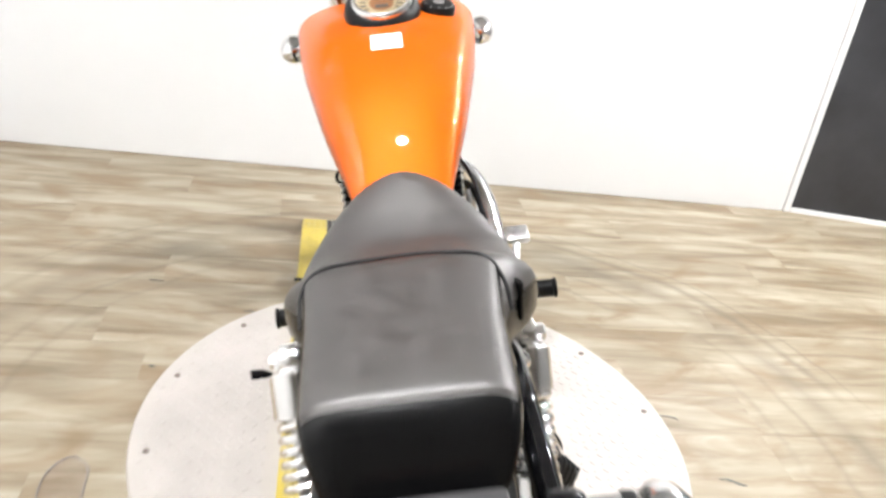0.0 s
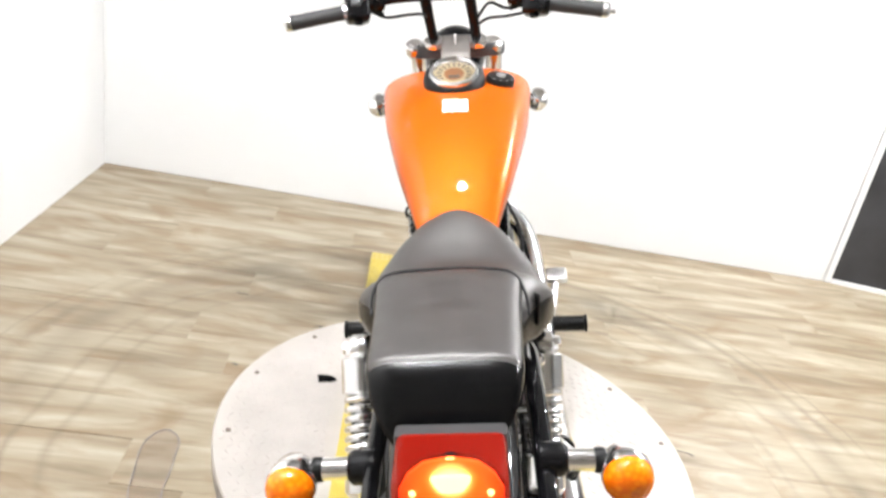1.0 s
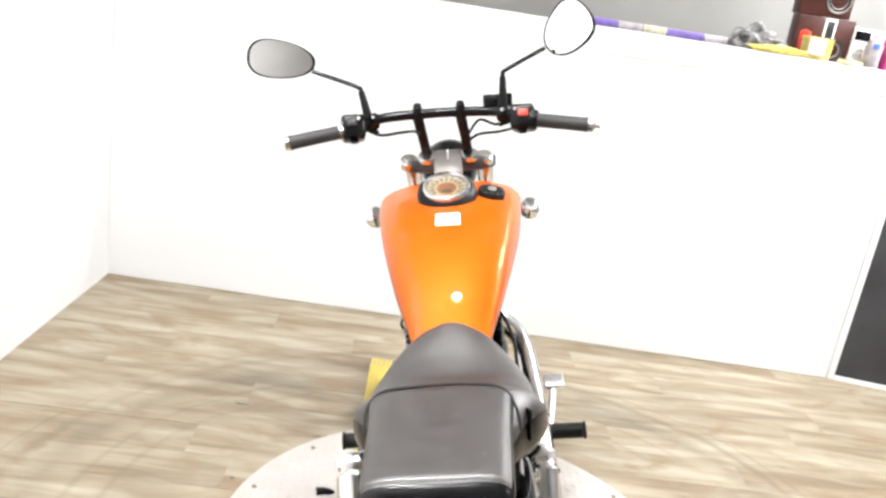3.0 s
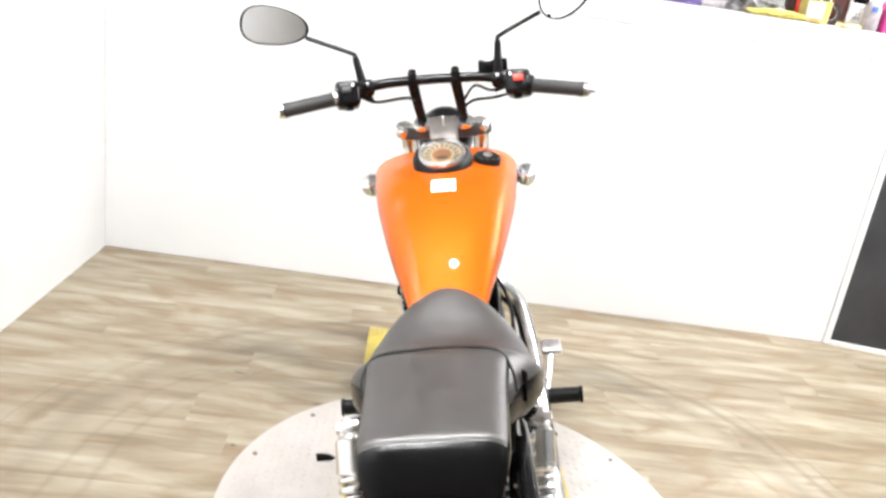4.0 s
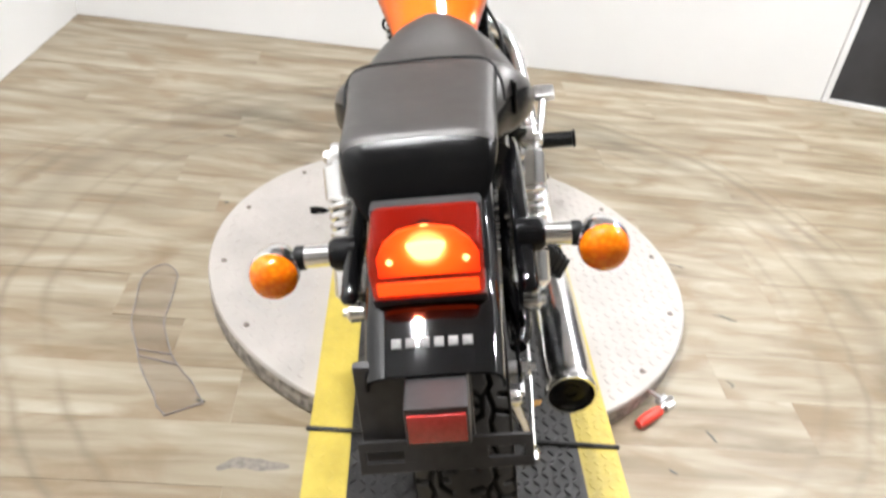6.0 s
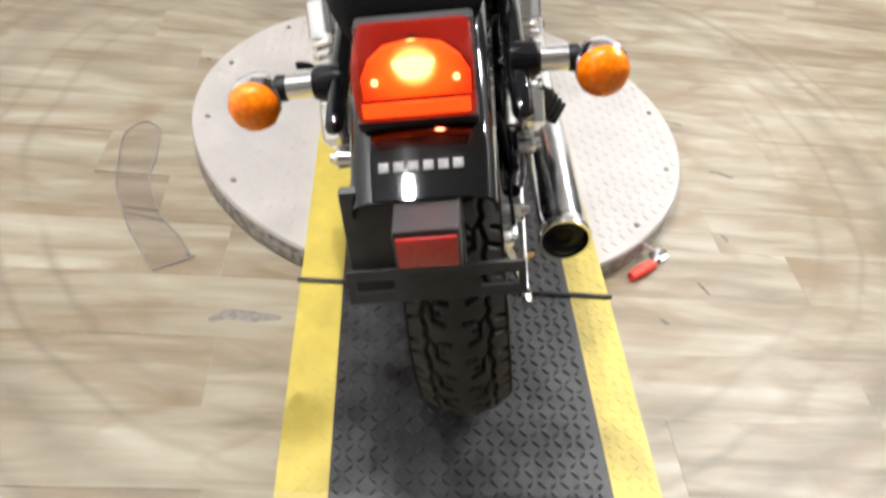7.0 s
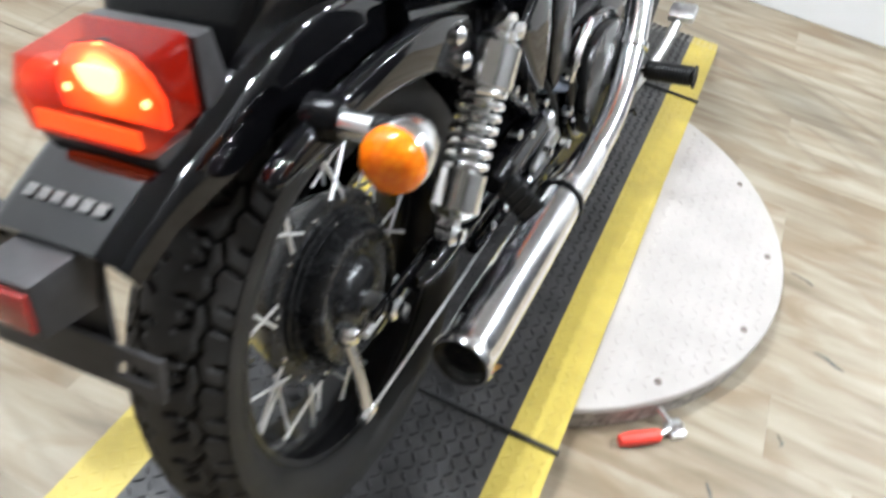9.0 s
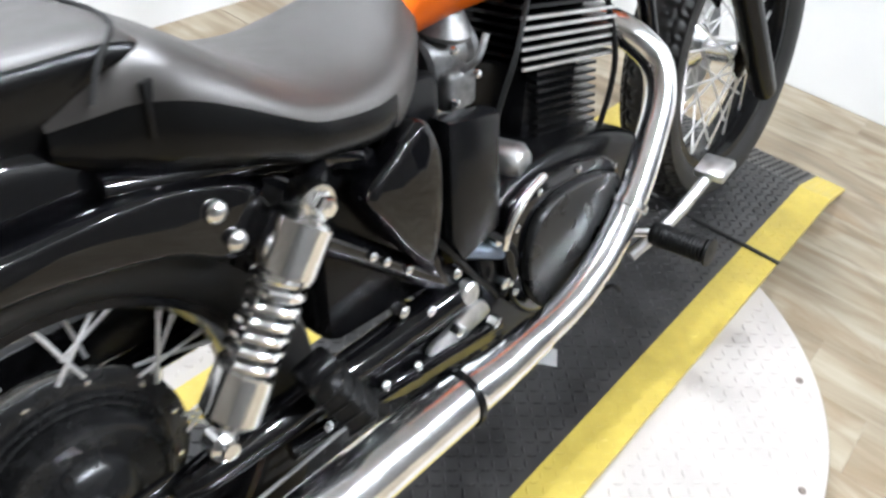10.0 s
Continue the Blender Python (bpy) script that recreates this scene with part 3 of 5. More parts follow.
# rear mudguard
path = spline([(0.26, 0.56), (0.20, 0.60), (0.12, 0.632), (0.04, 0.652), (-0.05, 0.658), (-0.14, 0.640), (-0.21, 0.613), (-0.265, 0.590), (-0.304, 0.571), (-0.342, 0.552)], 5)
bm = bmesh.new()
rings = []
for i, (y, z) in enumerate(path):
    a, b = path[max(i - 1, 0)], path[min(i + 1, len(path) - 1)]
    d = np.array(b) - np.array(a)
    d /= np.linalg.norm(d)
    nrm = np.array((d[1], -d[0]))
    if nrm[1] < 0:
        nrm = -nrm
    taper = 1 - 0.12 * i / len(path)
    deep = 1 - 0.72 * min(1, max(0, (i / len(path) - 0.35) / 0.5))
    drop = 0.013 + 0.019 * deep
    arc = [(0.050 + 0.030 * math.cos(radians(q)), -drop + drop * math.sin(radians(q))) for q in (0, 12, 24, 36, 48, 60, 72, 82, 90)]
    prof = [(0.080 + 0.006 * deep, -0.015 - 0.07 * deep), (0.080 + 0.003 * deep, -0.014 - 0.045 * deep)] + arc + [(0.036, 0.001), (0.018, 0.0016), (0.0, 0.0018)]
    outer = [(-x, h) for x, h in prof] + [(x, h) for x, h in prof[::-1][1:]]
    inner = [(x * 0.95, h - 0.004) for x, h in outer[::-1]]
    rings.append([(x * taper, y + nrm[0] * h, z + nrm[1] * h) for x, h in outer + inner])
loft(bm, rings)
part("rear_mudguard", bm, M_GLOSS, bike, "gloss black rear mudguard")
# mudguard rails
for sx in (-1, 1):
    outline = smooth_outline([(0.181, 0.574), (0.182, 0.526), (0.142, 0.516), (0.083, 0.543), (-0.03, 0.557), (-0.12, 0.552), (-0.20, 0.548), (-0.20, 0.566), (-0.12, 0.586), (-0.02, 0.599), (0.08, 0.604), (0.148, 0.592)], 4)
    lo, hi = (0.094, 0.118) if sx > 0 else (-0.108, -0.088)
    bm = prism(outline, lo, hi, 0, 0.009, 4)
    rail = part("mudguard_rail", bm, M_GLOSS, bike, "gloss black mudguard rail")
    for y, z in ((0.132, 0.571), (0.148, 0.537)):
        part("bolt", lathe([(0.011, 0), (0.011, 0.005), (0.006, 0.010), (0.001, 0.011)], (hi if sx > 0 else lo, y, z), (sx, 0, 0), 14), M_CHROME, rail)


# wheels
def wheel(name, cy, cz, r_out, half_w, r_rim, label, spokes, drum):
    root = part(name, lathe([(0.011, -half_w - 0.03), (0.011, half_w + 0.03)], (0, cy, cz), (1, 0, 0), 12), M_ALU, bike, label)
    h = r_out - r_rim
    side = [(0.0, 0.62), (0.06, 0.70), (0.20, 0.88), (0.38, 0.98), (0.55, 1.0), (0.68, 0.985)]
    crown = [(r_out - 0.011 - 0.027 * abs(u) ** 2.2, u * half_w) for u in (-0.95, -0.85, -0.7, -0.5, -0.25, 0, 0.25, 0.5, 0.7, 0.85, 0.95)]
    prof = [(r_rim + h * f, -half_w * u) for f, u in side] + crown + [(r_rim + h * f, half_w * u) for f, u in side[::-1]]
    part("tyre", lathe(prof, (0, cy, cz), (1, 0, 0), 96, True), M_TYRE, root, "black rubber tyre")
    rw = half_w * 0.64
    part("rim", lathe([(r_rim + 0.004, -rw), (r_rim + 0.006, -rw - 0.004), (r_rim - 0.010, -rw - 0.003), (r_rim - 0.020, -rw * 0.6), (r_rim - 0.022, 0), (r_rim - 0.020, rw * 0.6),
                       (r_rim - 0.010, rw + 0.003), (r_rim + 0.006, rw + 0.004), (r_rim + 0.004, rw)], (0, cy, cz), (1, 0, 0), 72, True), M_SATIN, root, "black wheel rim")
    hub_r = 0.119 if drum else 0.045
    if drum:
        part("brake_drum", lathe([(0.05, -0.05), (hub_r - 0.02, -0.045), (hub_r, -0.004), (hub_r + 0.005, 0.008), (hub_r + 0.005, 0.014), (hub_r + 0.002, 0.016), (hub_r - 0.017, 0.0165), (hub_r - 0.018, 0.022),
                                  (hub_r - 0.021, 0.023), (hub_r - 0.024, 0.021), (hub_r - 0.025, 0.027), (hub_r - 0.028, 0.028), (hub_r - 0.030, 0.024)], (0, cy, cz), (1, 0, 0), 72), M_DRUM, root, "black rear brake drum with a flat flange")
        part("drum_shield", lathe([(hub_r - 0.030, 0.020), (hub_r - 0.030, 0.030), (hub_r - 0.032, 0.050), (hub_r - 0.036, 0.055), (hub_r - 0.041, 0.056), (hub_r - 0.044, 0.050), (0.05, 0.048), (0.045, 0.058), (0.03, 0.066), (0.001, 0.068)],
                                  (0, cy, cz), (1, 0, 0), 72), M_DRUM, root, "smooth black brake shield")
        for k in range(12):
            a = 2 * math.pi * (k + 0.4) / 12
            part("rivet", lathe([(0.0042, 0), (0.0034, 0.003), (0.0004, 0.0036)], (0.0158, cy + (hub_r - 0.007) * math.cos(a), cz + (hub_r - 0.007) * math.sin(a)), (1, 0, 0), 8), M_CHROME, root)
    else:
        part("hub", lathe([(0.03, -0.06), (0.05, -0.055), (0.05, -0.048), (0.025, -0.03), (0.025, 0.03), (0.05, 0.048), (0.05, 0.055), (0.03, 0.06)], (0, cy, cz), (1, 0, 0), 32), M_CHROME, root)
        part("brake_disc", lathe([(0.07, -0.064), (0.135, -0.064), (0.135, -0.069), (0.07, -0.069)], (0, cy, cz), (1, 0, 0), 48, True), M_ALU, root)
    for k in range(spokes):
        a = 2 * math.pi * k / spokes
        side = 1 if k % 2 else -1
        lean = radians(16 if drum else 30) * (1 if (k // 2) % 2 else -1)
        hx = side * (0.024 if drum else 0.05)
        if drum and side > 0:
            hx = 0.018
        p0 = (hx, cy + hub_r * math.cos(a + lean), cz + hub_r * math.sin(a + lean))
        p1 = (side * 0.008, cy + (r_rim - 0.02) * math.cos(a), cz + (r_rim - 0.02) * math.sin(a))
        bm = tube([p0, p1], 0.0024, 6, 1, True)
        add_tube(bm, [Vector(p1), Vector(p1).lerp(Vector(p0), 0.16)], 0.0032, 6)
        part("spoke", bm, M_SPOKE, root)
    return root


rear = wheel("rear_wheel", 0, AXZ, 0.283, 0.070, 0.210, "spoked rear wheel with a black rim and drum brake", 36, True)
front = wheel("front_wheel", FY, FZ, 0.330, 0.055, 0.245, "spoked front wheel with a black rim", 36, False)


# tread: a curved sheet with hooked grooves pressed into it
def tread_sheet(cy, cz, r, half_w, n, per, cols, parent, material):
    pitch = 2 * math.pi * r / n
    k = half_w / 0.070
    side = [((.010, .10), (.022, .06)), ((.022, .06), (.030, .18)), ((.030, .18), (.030, .50)), ((.030, .50), (.016, .62)), ((.030, .34), (.021, .32)),
            ((.030, .18), (.038, .02)), ((.038, .02), (.043, -.10)), ((.043, .90), (.040, .70)), ((.040, .70), (.046, .45)), ((.046, .45), (.038, .02)),
            ((.046, .45), (.062, .56)), ((.055, .14), (.062, .17))]
    segs = []
    for sgn in (-1, 1):
        for (xa, ua), (xb, ub) in side:
            for rpt in (-1, 0, 1):
                s = (0.5 if sgn > 0 else 0.0) + rpt
                segs.append((sgn * xa * k, (ua + s) * pitch, sgn * xb * k, (ub + s) * pitch))
    xs = np.linspace(-0.955 * half_w, 0.955 * half_w, cols + 1)
    us = np.arange(per) / per * pitch
    X, U = np.meshgrid(xs, us)
    near = np.full(X.shape, 1.0)
    for xa, ua, xb, ub in segs:
        dx, du = xb - xa, ub - ua
        t = np.clip(((X - xa) * dx + (U - ua) * du) / (dx * dx + du * du), 0, 1)
        near = np.minimum(near, np.hypot(X - xa - t * dx, U - ua - t * du))
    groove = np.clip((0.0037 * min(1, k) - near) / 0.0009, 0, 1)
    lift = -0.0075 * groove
    verts, faces = [], []
    rows_n = n * per
    for i in range(rows_n):
        a = 2 * math.pi * i / rows_n
        for j, x in enumerate(xs):
            rr = r - 0.027 * (abs(x) / half_w) ** 2.2 + lift[i % per, j]
            verts.append((x, cy + rr * math.cos(a), cz + rr * math.sin(a)))
    w = cols + 1
    for i in range(rows_n):
        p, q = i * w, ((i + 1) % rows_n) * w
        faces += [(p + j, p + j + 1, q + j + 1, q + j) for j in range(cols)]
    me = bpy.data.meshes.new("tread")
    me.from_pydata(verts, [], faces)
    me.shade_smooth()
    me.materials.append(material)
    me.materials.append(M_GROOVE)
    # groove faces turn near-black: shade of the recess put into their colour
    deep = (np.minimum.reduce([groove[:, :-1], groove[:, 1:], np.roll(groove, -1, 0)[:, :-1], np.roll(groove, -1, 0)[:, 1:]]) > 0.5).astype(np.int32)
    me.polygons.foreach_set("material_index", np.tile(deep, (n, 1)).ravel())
    ob = new("tread", me)
    ob.parent = parent


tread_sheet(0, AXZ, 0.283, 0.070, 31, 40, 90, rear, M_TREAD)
# front tread takes the darker sidewall rubber, standing for the shade on it
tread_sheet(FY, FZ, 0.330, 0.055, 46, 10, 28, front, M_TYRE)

# swing arm, shocks, brake linkage
for sx in (-1, 1):
    part("swing_arm", tube([(sx * 0.100, 0.045, 0.290), (sx * 0.106, 0.12, 0.300), (sx * 0.105, 0.47, 0.325)], [0.014, 0.022, 0.026], 14, 6), M_GLOSS, bike, "gloss black swing arm tube")
    part("axle_plate", box((0.007, 0.105, 0.034), pose(sx * 0.097, 0.000, AXZ + 0.008, 4), 0.003), M_GLOSS, bike)
    part("chain_adjuster", tube([(sx * 0.097, -0.068, AXZ + 0.003), (sx * 0.097, -0.033, AXZ + 0.007)], 0.005, 8, 1, True), M_ALU, bike, "bare metal belt adjuster")
    part("axle_nut", lathe([(0.016, 0), (0.016, 0.012), (0.010, 0.016), (0.010, 0.024), (0.001, 0.025)], (sx * 0.098, -0.015, AXZ + 0.008), (sx, 0, 0), 6), M_CHROME, bike)
    ox = 0.138 if sx > 0 else -0.162
    top, bot = Vector((ox - sx * 0.006, 0.224, 0.553)), Vector((ox - sx * 0.012, 0.090, 0.343))
    d = (bot - top).normalized()
    L = (bot - top).length
    s = part("rear_shock", tube([top, bot], 0.0075, 12, 1, True), M_CHROME, bike, "chrome coil-over rear shock absorber")
    part("upper_eye", lathe([(0.019, -0.016), (0.021, -0.012), (0.021, 0.012), (0.019, 0.016), (0.001, 0.017)], top, (sx, 0, 0), 24), M_CHROME, s)
    part("clevis", box((0.030, 0.030, 0.030), Matrix.Translation(top + d * 0.012) @ d.to_track_quat("Z", "X").to_matrix().to_4x4(), 0.006, 3), M_CHROME, s, "chrome shock clevis")
    part("mount_bolt", lathe([(0.014, 0), (0.014, 0.004), (0.0115, 0.005), (0.0115, 0.013), (0.009, 0.016), (0.001, 0.017)], top + Vector((sx * 0.014, 0, 0)), (sx, 0, 0), 6), M_CHROME, s, "chrome hex bolt")
    part("mount_arm", tube([top + Vector((-sx * 0.004, 0, 0)), top + Vector((-sx * 0.012, 0.020, 0.012)), top + Vector((-sx * 0.030, 0.034, 0.016))], [0.014, 0.012, 0.012], 12, 4), M_SATIN, s)
    part("lower_eye", lathe([(0.014, -0.012), (0.016, 0.010), (0.009, 0.016), (0.009, 0.022), (0.001, 0.023)], bot, (sx, 0, 0), 16), M_CHROME, s)
    part("upper_cover", lathe([(0.014, 0.010), (0.027, 0.014), (0.033, 0.020), (0.033, 0.070), (0.024, 0.075)], top, d, 24), M_CHROME, s, "chrome spring cover")
    part("lower_cover", lathe([(0.022, L - 0.080), (0.031, L - 0.076), (0.032, L - 0.030), (0.023, L - 0.020), (0.010, L - 0.012)], top, d, 24), M_CHROME, s)
    u = d.orthogonal().normalized()
    v = d.cross(u)
    turns, n = 8.0, 128
    pts = [top + d * (0.066 + (L - 0.066 - 0.066) * k / n) + (u * math.cos(2 * math.pi * turns * k / n) + v * math.sin(2 * math.pi * turns * k / n)) * 0.0252 for k in range(n + 1)]
    bm = bmesh.new()
    add_tube(bm, pts, 0.0058, 8)
    part("coil_spring", bm, M_CHROME, s, "chrome coil spring")
    part("damper_body", lathe([(0.0125, 0.06), (0.0125, L - 0.05)], top, d, 14), M_ALU, s)
part("brake_arm", tube([(0.079, -0.082, 0.296), (0.098, -0.088, 0.24), (0.105, -0.091, 0.200)], [0.011, 0.0065, 0.008], 10, 5), M_CHROME, bike, "chrome rear brake arm")
part("brake_cam", lathe([(0.013, -0.012), (0.013, 0.006), (0.008, 0.012), (0.001, 0.013)], (0.083, -0.082, 0.296), (1, 0, 0), 12), M_CHROME, bike)
part("brake_rod", tube([(0.110, -0.094, 0.197), (0.120, 0.15, 0.237), (0.122, 0.46, 0.280)], 0.0026, 8, 4), M_ALU, bike, "thin steel brake rod")
part("rod_nut", lathe([(0.008, -0.016), (0.009, -0.006), (0.009, 0.006), (0.005, 0.012)], (0.108, -0.091, 0.198), (0, 1, 0.15), 8), M_CHROME, bike)
part("torque_link", tube([(0.082, 0.02, 0.262), (0.088, -0.02, 0.278)], 0.006, 8, 2, True), M_ALU, bike)

# exhaust
part("header_pipe", tube([(0.03, 0.825, 0.592), (0.06, 0.846, 0.589), (0.10, 0.866, 0.571), (0.134, 0.884, 0.536), (0.155, 0.870, 0.490), (0.166, 0.834, 0.438), (0.174, 0.792, 0.384),
                          (0.179, 0.746, 0.338), (0.183, 0.697, 0.303), (0.184, 0.63, 0.272), (0.182, 0.56, 0.254), (0.178, 0.47, 0.239)], 0.0240, 24, 6), M_CHROME, bike, "polished chrome exhaust header pipe")
part("muffler", tube([(0.181, 0.548, 0.252), (0.180, 0.53, 0.249), (0.177, 0.46, 0.238), (0.174, 0.42, 0.235), (0.173, 0.39, 0.232), (0.175, 0.25, 0.227), (0.177, 0.10, 0.219), (0.178, 0.045, 0.2155), (0.178, 0.022, 0.2145)],
                     [0.0265, 0.0275, 0.031, 0.034, 0.037, 0.039, 0.039, 0.038, 0.040], 28, 5), M_CHROME, bike, "polished chrome muffler")
muf = bpy.data.objects["muffler"]
part("tip_ring", lathe([(0.041, 0.0), (0.042, 0.006), (0.040, 0.012), (0.0362, 0.012), (0.0350, 0.004), (0.0350, -0.012)], (0.178, 0.024, 0.2148), (0, -1, -0.08), 28, True), M_CHROME, muf)
part("tip_core", lathe([(0.0358, 0.0025), (0.0345, 0.0035), (0.0150, 0.0035), (0.0140, 0.0055), (0.0105, 0.0055), (0.0095, 0.0030), (0.001, 0.0028)], (0.178, 0.024, 0.2148), (0, -1, -0.08), 24), M_SATIN, muf, "black muffler end")
part("muffler_clamp", lathe([(0.032, -0.004), (0.040, -0.004), (0.040, 0.004), (0.032, 0.004)], (0.173, 0.398, 0.233), (0, 1, 0.03), 28, True), M_SATIN, muf, "black muffler clamp")
part("pipe_clip", tube([(0.196, 0.675, 0.268), (0.209, 0.690, 0.276), (0.213, 0.704, 0.262)], 0.003, 6, 4), M_SATIN, bike)
part("pipe_joint", lathe([(0.024, -0.006), (0.029, -0.005), (0.029, 0.005), (0.024, 0.006)], (0.1765, 0.770, 0.361), (0.06, -0.66, -0.74), 28, True), M_CHROME, bike, "chrome joint ring of the pipe")

# tail light
outl = [(-0.210, 0.606), (-0.266, 0.598), (-0.283, 0.604), (-0.289, 0.638), (-0.279, 0.662), (-0.210, 0.671)]
tail = part("tail_light", prism([(-0.172, 0.598), (-0.268, 0.584), (-0.274, 0.598), (-0.209, 0.605), (-0.209, 0.668), (-0.188, 0.668)], -0.060, 0.060, 0, 0.004), M_FLATBLACK, bike, "lit tail light on a black base")
M_LENS = bpy.data.materials.new("lit_red_lens")
M_LENS.use_nodes = True
nt = M_LENS.node_tree
pb = nt.nodes["Principled BSDF"]
pb.inputs["Base Color"].default_value = (0.20, 0.004, 0.003, 1)
pb.inputs["Roughness"].default_value = 0.1
pb.inputs["Coat Weight"].default_value = 1.0
pb.inputs["Emission Color"].default_value = (1.0, 0.045, 0.012, 1)
pb.inputs["Emission Strength"].default_value = 0.20
tr = nt.nodes.new("ShaderNodeBsdfTransparent")
tr.inputs["Color"].default_value = (1.0, 0.42, 0.30, 1)
mx = nt.nodes.new("ShaderNodeMixShader")
mx.inputs["Fac"].default_value = 0.28
nt.links.new(tr.outputs[0], mx.inputs[1])
nt.links.new(pb.outputs[0], mx.inputs[2])
nt.links.new(mx.outputs[0], nt.nodes["Material Output"].inputs["Surface"])
part("lens", prism(outl, -0.058, 0.058, 0, 0.009, 3), M_LENS, tail, "glowing red lens")
M_BULB = mat("lit_bulb", (1, 0.8, 0.5), 0.5, emit=(1.0, 0.80, 0.40), emit_strength=3.0)
# bulb's light on the reflector, put into emission that fades with distance
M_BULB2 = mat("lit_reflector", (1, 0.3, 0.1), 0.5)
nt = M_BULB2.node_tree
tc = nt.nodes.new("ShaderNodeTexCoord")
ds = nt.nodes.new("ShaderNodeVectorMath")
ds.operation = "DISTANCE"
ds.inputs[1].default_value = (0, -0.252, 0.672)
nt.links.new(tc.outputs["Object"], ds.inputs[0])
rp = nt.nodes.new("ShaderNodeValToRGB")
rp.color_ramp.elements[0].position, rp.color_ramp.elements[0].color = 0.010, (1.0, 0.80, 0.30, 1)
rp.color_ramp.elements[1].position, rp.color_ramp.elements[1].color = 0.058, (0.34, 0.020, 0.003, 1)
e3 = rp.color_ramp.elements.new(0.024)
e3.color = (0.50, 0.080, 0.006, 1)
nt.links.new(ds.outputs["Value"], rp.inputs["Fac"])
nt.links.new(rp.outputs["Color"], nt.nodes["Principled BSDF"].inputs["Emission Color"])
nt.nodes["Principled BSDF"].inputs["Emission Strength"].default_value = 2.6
part("bulb", prism(smooth_outline([(-0.020, 0.650), (0.0, 0.652), (0.020, 0.650), (0.015, 0.637), (0.008, 0.632), (-0.008, 0.632), (-0.015, 0.637)], 3), -0.258, -0.252, 1, 0.002), M_BULB, tail, "bright lit bulb")
arch = [(-0.053, 0.609), (0.053, 0.609), (0.0535, 0.631), (0.044, 0.649), (0.028, 0.662), (0.0, 0.667), (-0.028, 0.662), (-0.044, 0.649), (-0.0535, 0.631)]
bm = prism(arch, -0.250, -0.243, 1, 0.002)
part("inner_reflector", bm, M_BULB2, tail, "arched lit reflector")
# unseen plate added to keep the reflector's glow off the seat
part("reflector_back", prism([(x * 1.03, 0.609 + (z - 0.609) * 1.02) for x, z in arch], -0.2425, -0.238, 1), M_SATIN, tail)
M_BAND = mat("lit_orange_band", (0.6, 0.1, 0.02), 0.4, emit=(1.0, 0.17, 0.02), emit_strength=0.9)
part("light_bar", box((0.104, 0.004, 0.014), pose(0, -0.276, 0.6115), 0.001), M_BAND, tail, "glowing orange lower band")
# reflections of the bulb, drawn as two small glowing discs
for sx in (-1, 1):
    part("glint", lathe([(0.0036, 0), (0.003, 0.002), (0.001, 0.003)], (sx * 0.040, -0.251, 0.628), (0, -1, 0.2), 12), M_BULB, tail)
part("lower_lens", prism([(-0.20, 0.583), (-0.264, 0.574), (-0.268, 0.585), (-0.20, 0.594)], -0.036, 0.036, 0, 0.003), M_REFLECT, tail, "dark red lower lens")


# turn signals
def turn_signal(cx, cy, cz, sx, back, parent):
    s = part("turn_signal", tube([(cx - sx * 0.085, cy + 0.03 * back, cz + 0.005), (cx - sx * 0.02, cy + 0.03 * back, cz + 0.003)], 0.0135, 16, 1, True), M_CHROME, parent, "turn signal with an amber lens and chrome housing")
    part("housing", lathe([(0.029, 0.0), (0.030, 0.004), (0.028, 0.018), (0.021, 0.038), (0.010, 0.052), (0.001, 0.056)], (cx, cy, cz), (0, back, 0.05), 28), M_CHROME, s, "chrome bullet housing")
    part("lens", lathe([(0.0285, 0.0), (0.0285, -0.007), (0.024, -0.016), (0.014, -0.022), (0.001, -0.024)], (cx, cy, cz), (0, back, 0.05), 28), M_AMBER, s, "amber lens")
    part("collar", lathe([(0.0145, -0.004), (0.0152, 0), (0.0152, 0.006), (0.013, 0.010)], (cx - sx * 0.030, cy + 0.03 * back, cz + 0.003), (sx, 0, 0), 16), M_RUBBER, s, "black rubber collar")
    part("base", lathe([(0.021, 0), (0.021, 0.026), (0.016, 0.033)], (cx - sx * 0.098, cy + 0.03 * back, cz + 0.005), (sx, 0, 0), 18), M_SATIN, s, "black rubber base")
    return s


for sx in (-1, 1):
    turn_signal(sx * 0.1945 + 0.002, -0.154 - 0.003 * sx, 0.570 + 0.005 * sx, sx, 1, bike)
    turn_signal(sx * 0.2015 - 0.0015, 1.13, 0.777, sx, -1, bike)

# number plate bracket, rear reflector, splash flap
part("splash_flap", prism([(-0.318, 0.556), (-0.325, 0.553), (-0.338, 0.44), (-0.332, 0.44)], -0.083, 0.036, 0, 0.003), M_FLATBLACK, bike, "black plastic splash flap")
rb = part("reflector_box", prism([(-0.322, 0.548), (-0.346, 0.549), (-0.386, 0.548), (-0.389, 0.502), (-0.335, 0.497)], -0.029, 0.034, 0, 0.004), M_FLATBLACK, bike, "grey-black plastic reflector housing")
part("reflector", box((0.057, 0.004, 0.032), pose(0.0025, -0.3885, 0.5255, -3.7), 0.0015), M_REFLECT, rb, "dull red reflector")
bm = bmesh.new()
PB = pose(0.004, -0.347, 0.4535, -12)
for bx, bz, bw, bh in ((0, 0.0125, 0.182, 0.012), (0, -0.0125, 0.182, 0.012), (-0.087, 0.0, 0.008, 0.014), (0.0, 0.0, 0.088, 0.014), (0.087, 0.0, 0.008, 0.014)):
    add_box(bm, (bw, 0.005, bh + 0.0005), PB @ pose(bx, 0, bz), 0.0006, 1)
part("plate_bracket", bm, M_FLATBLACK, bike, "black number plate bracket with slots")
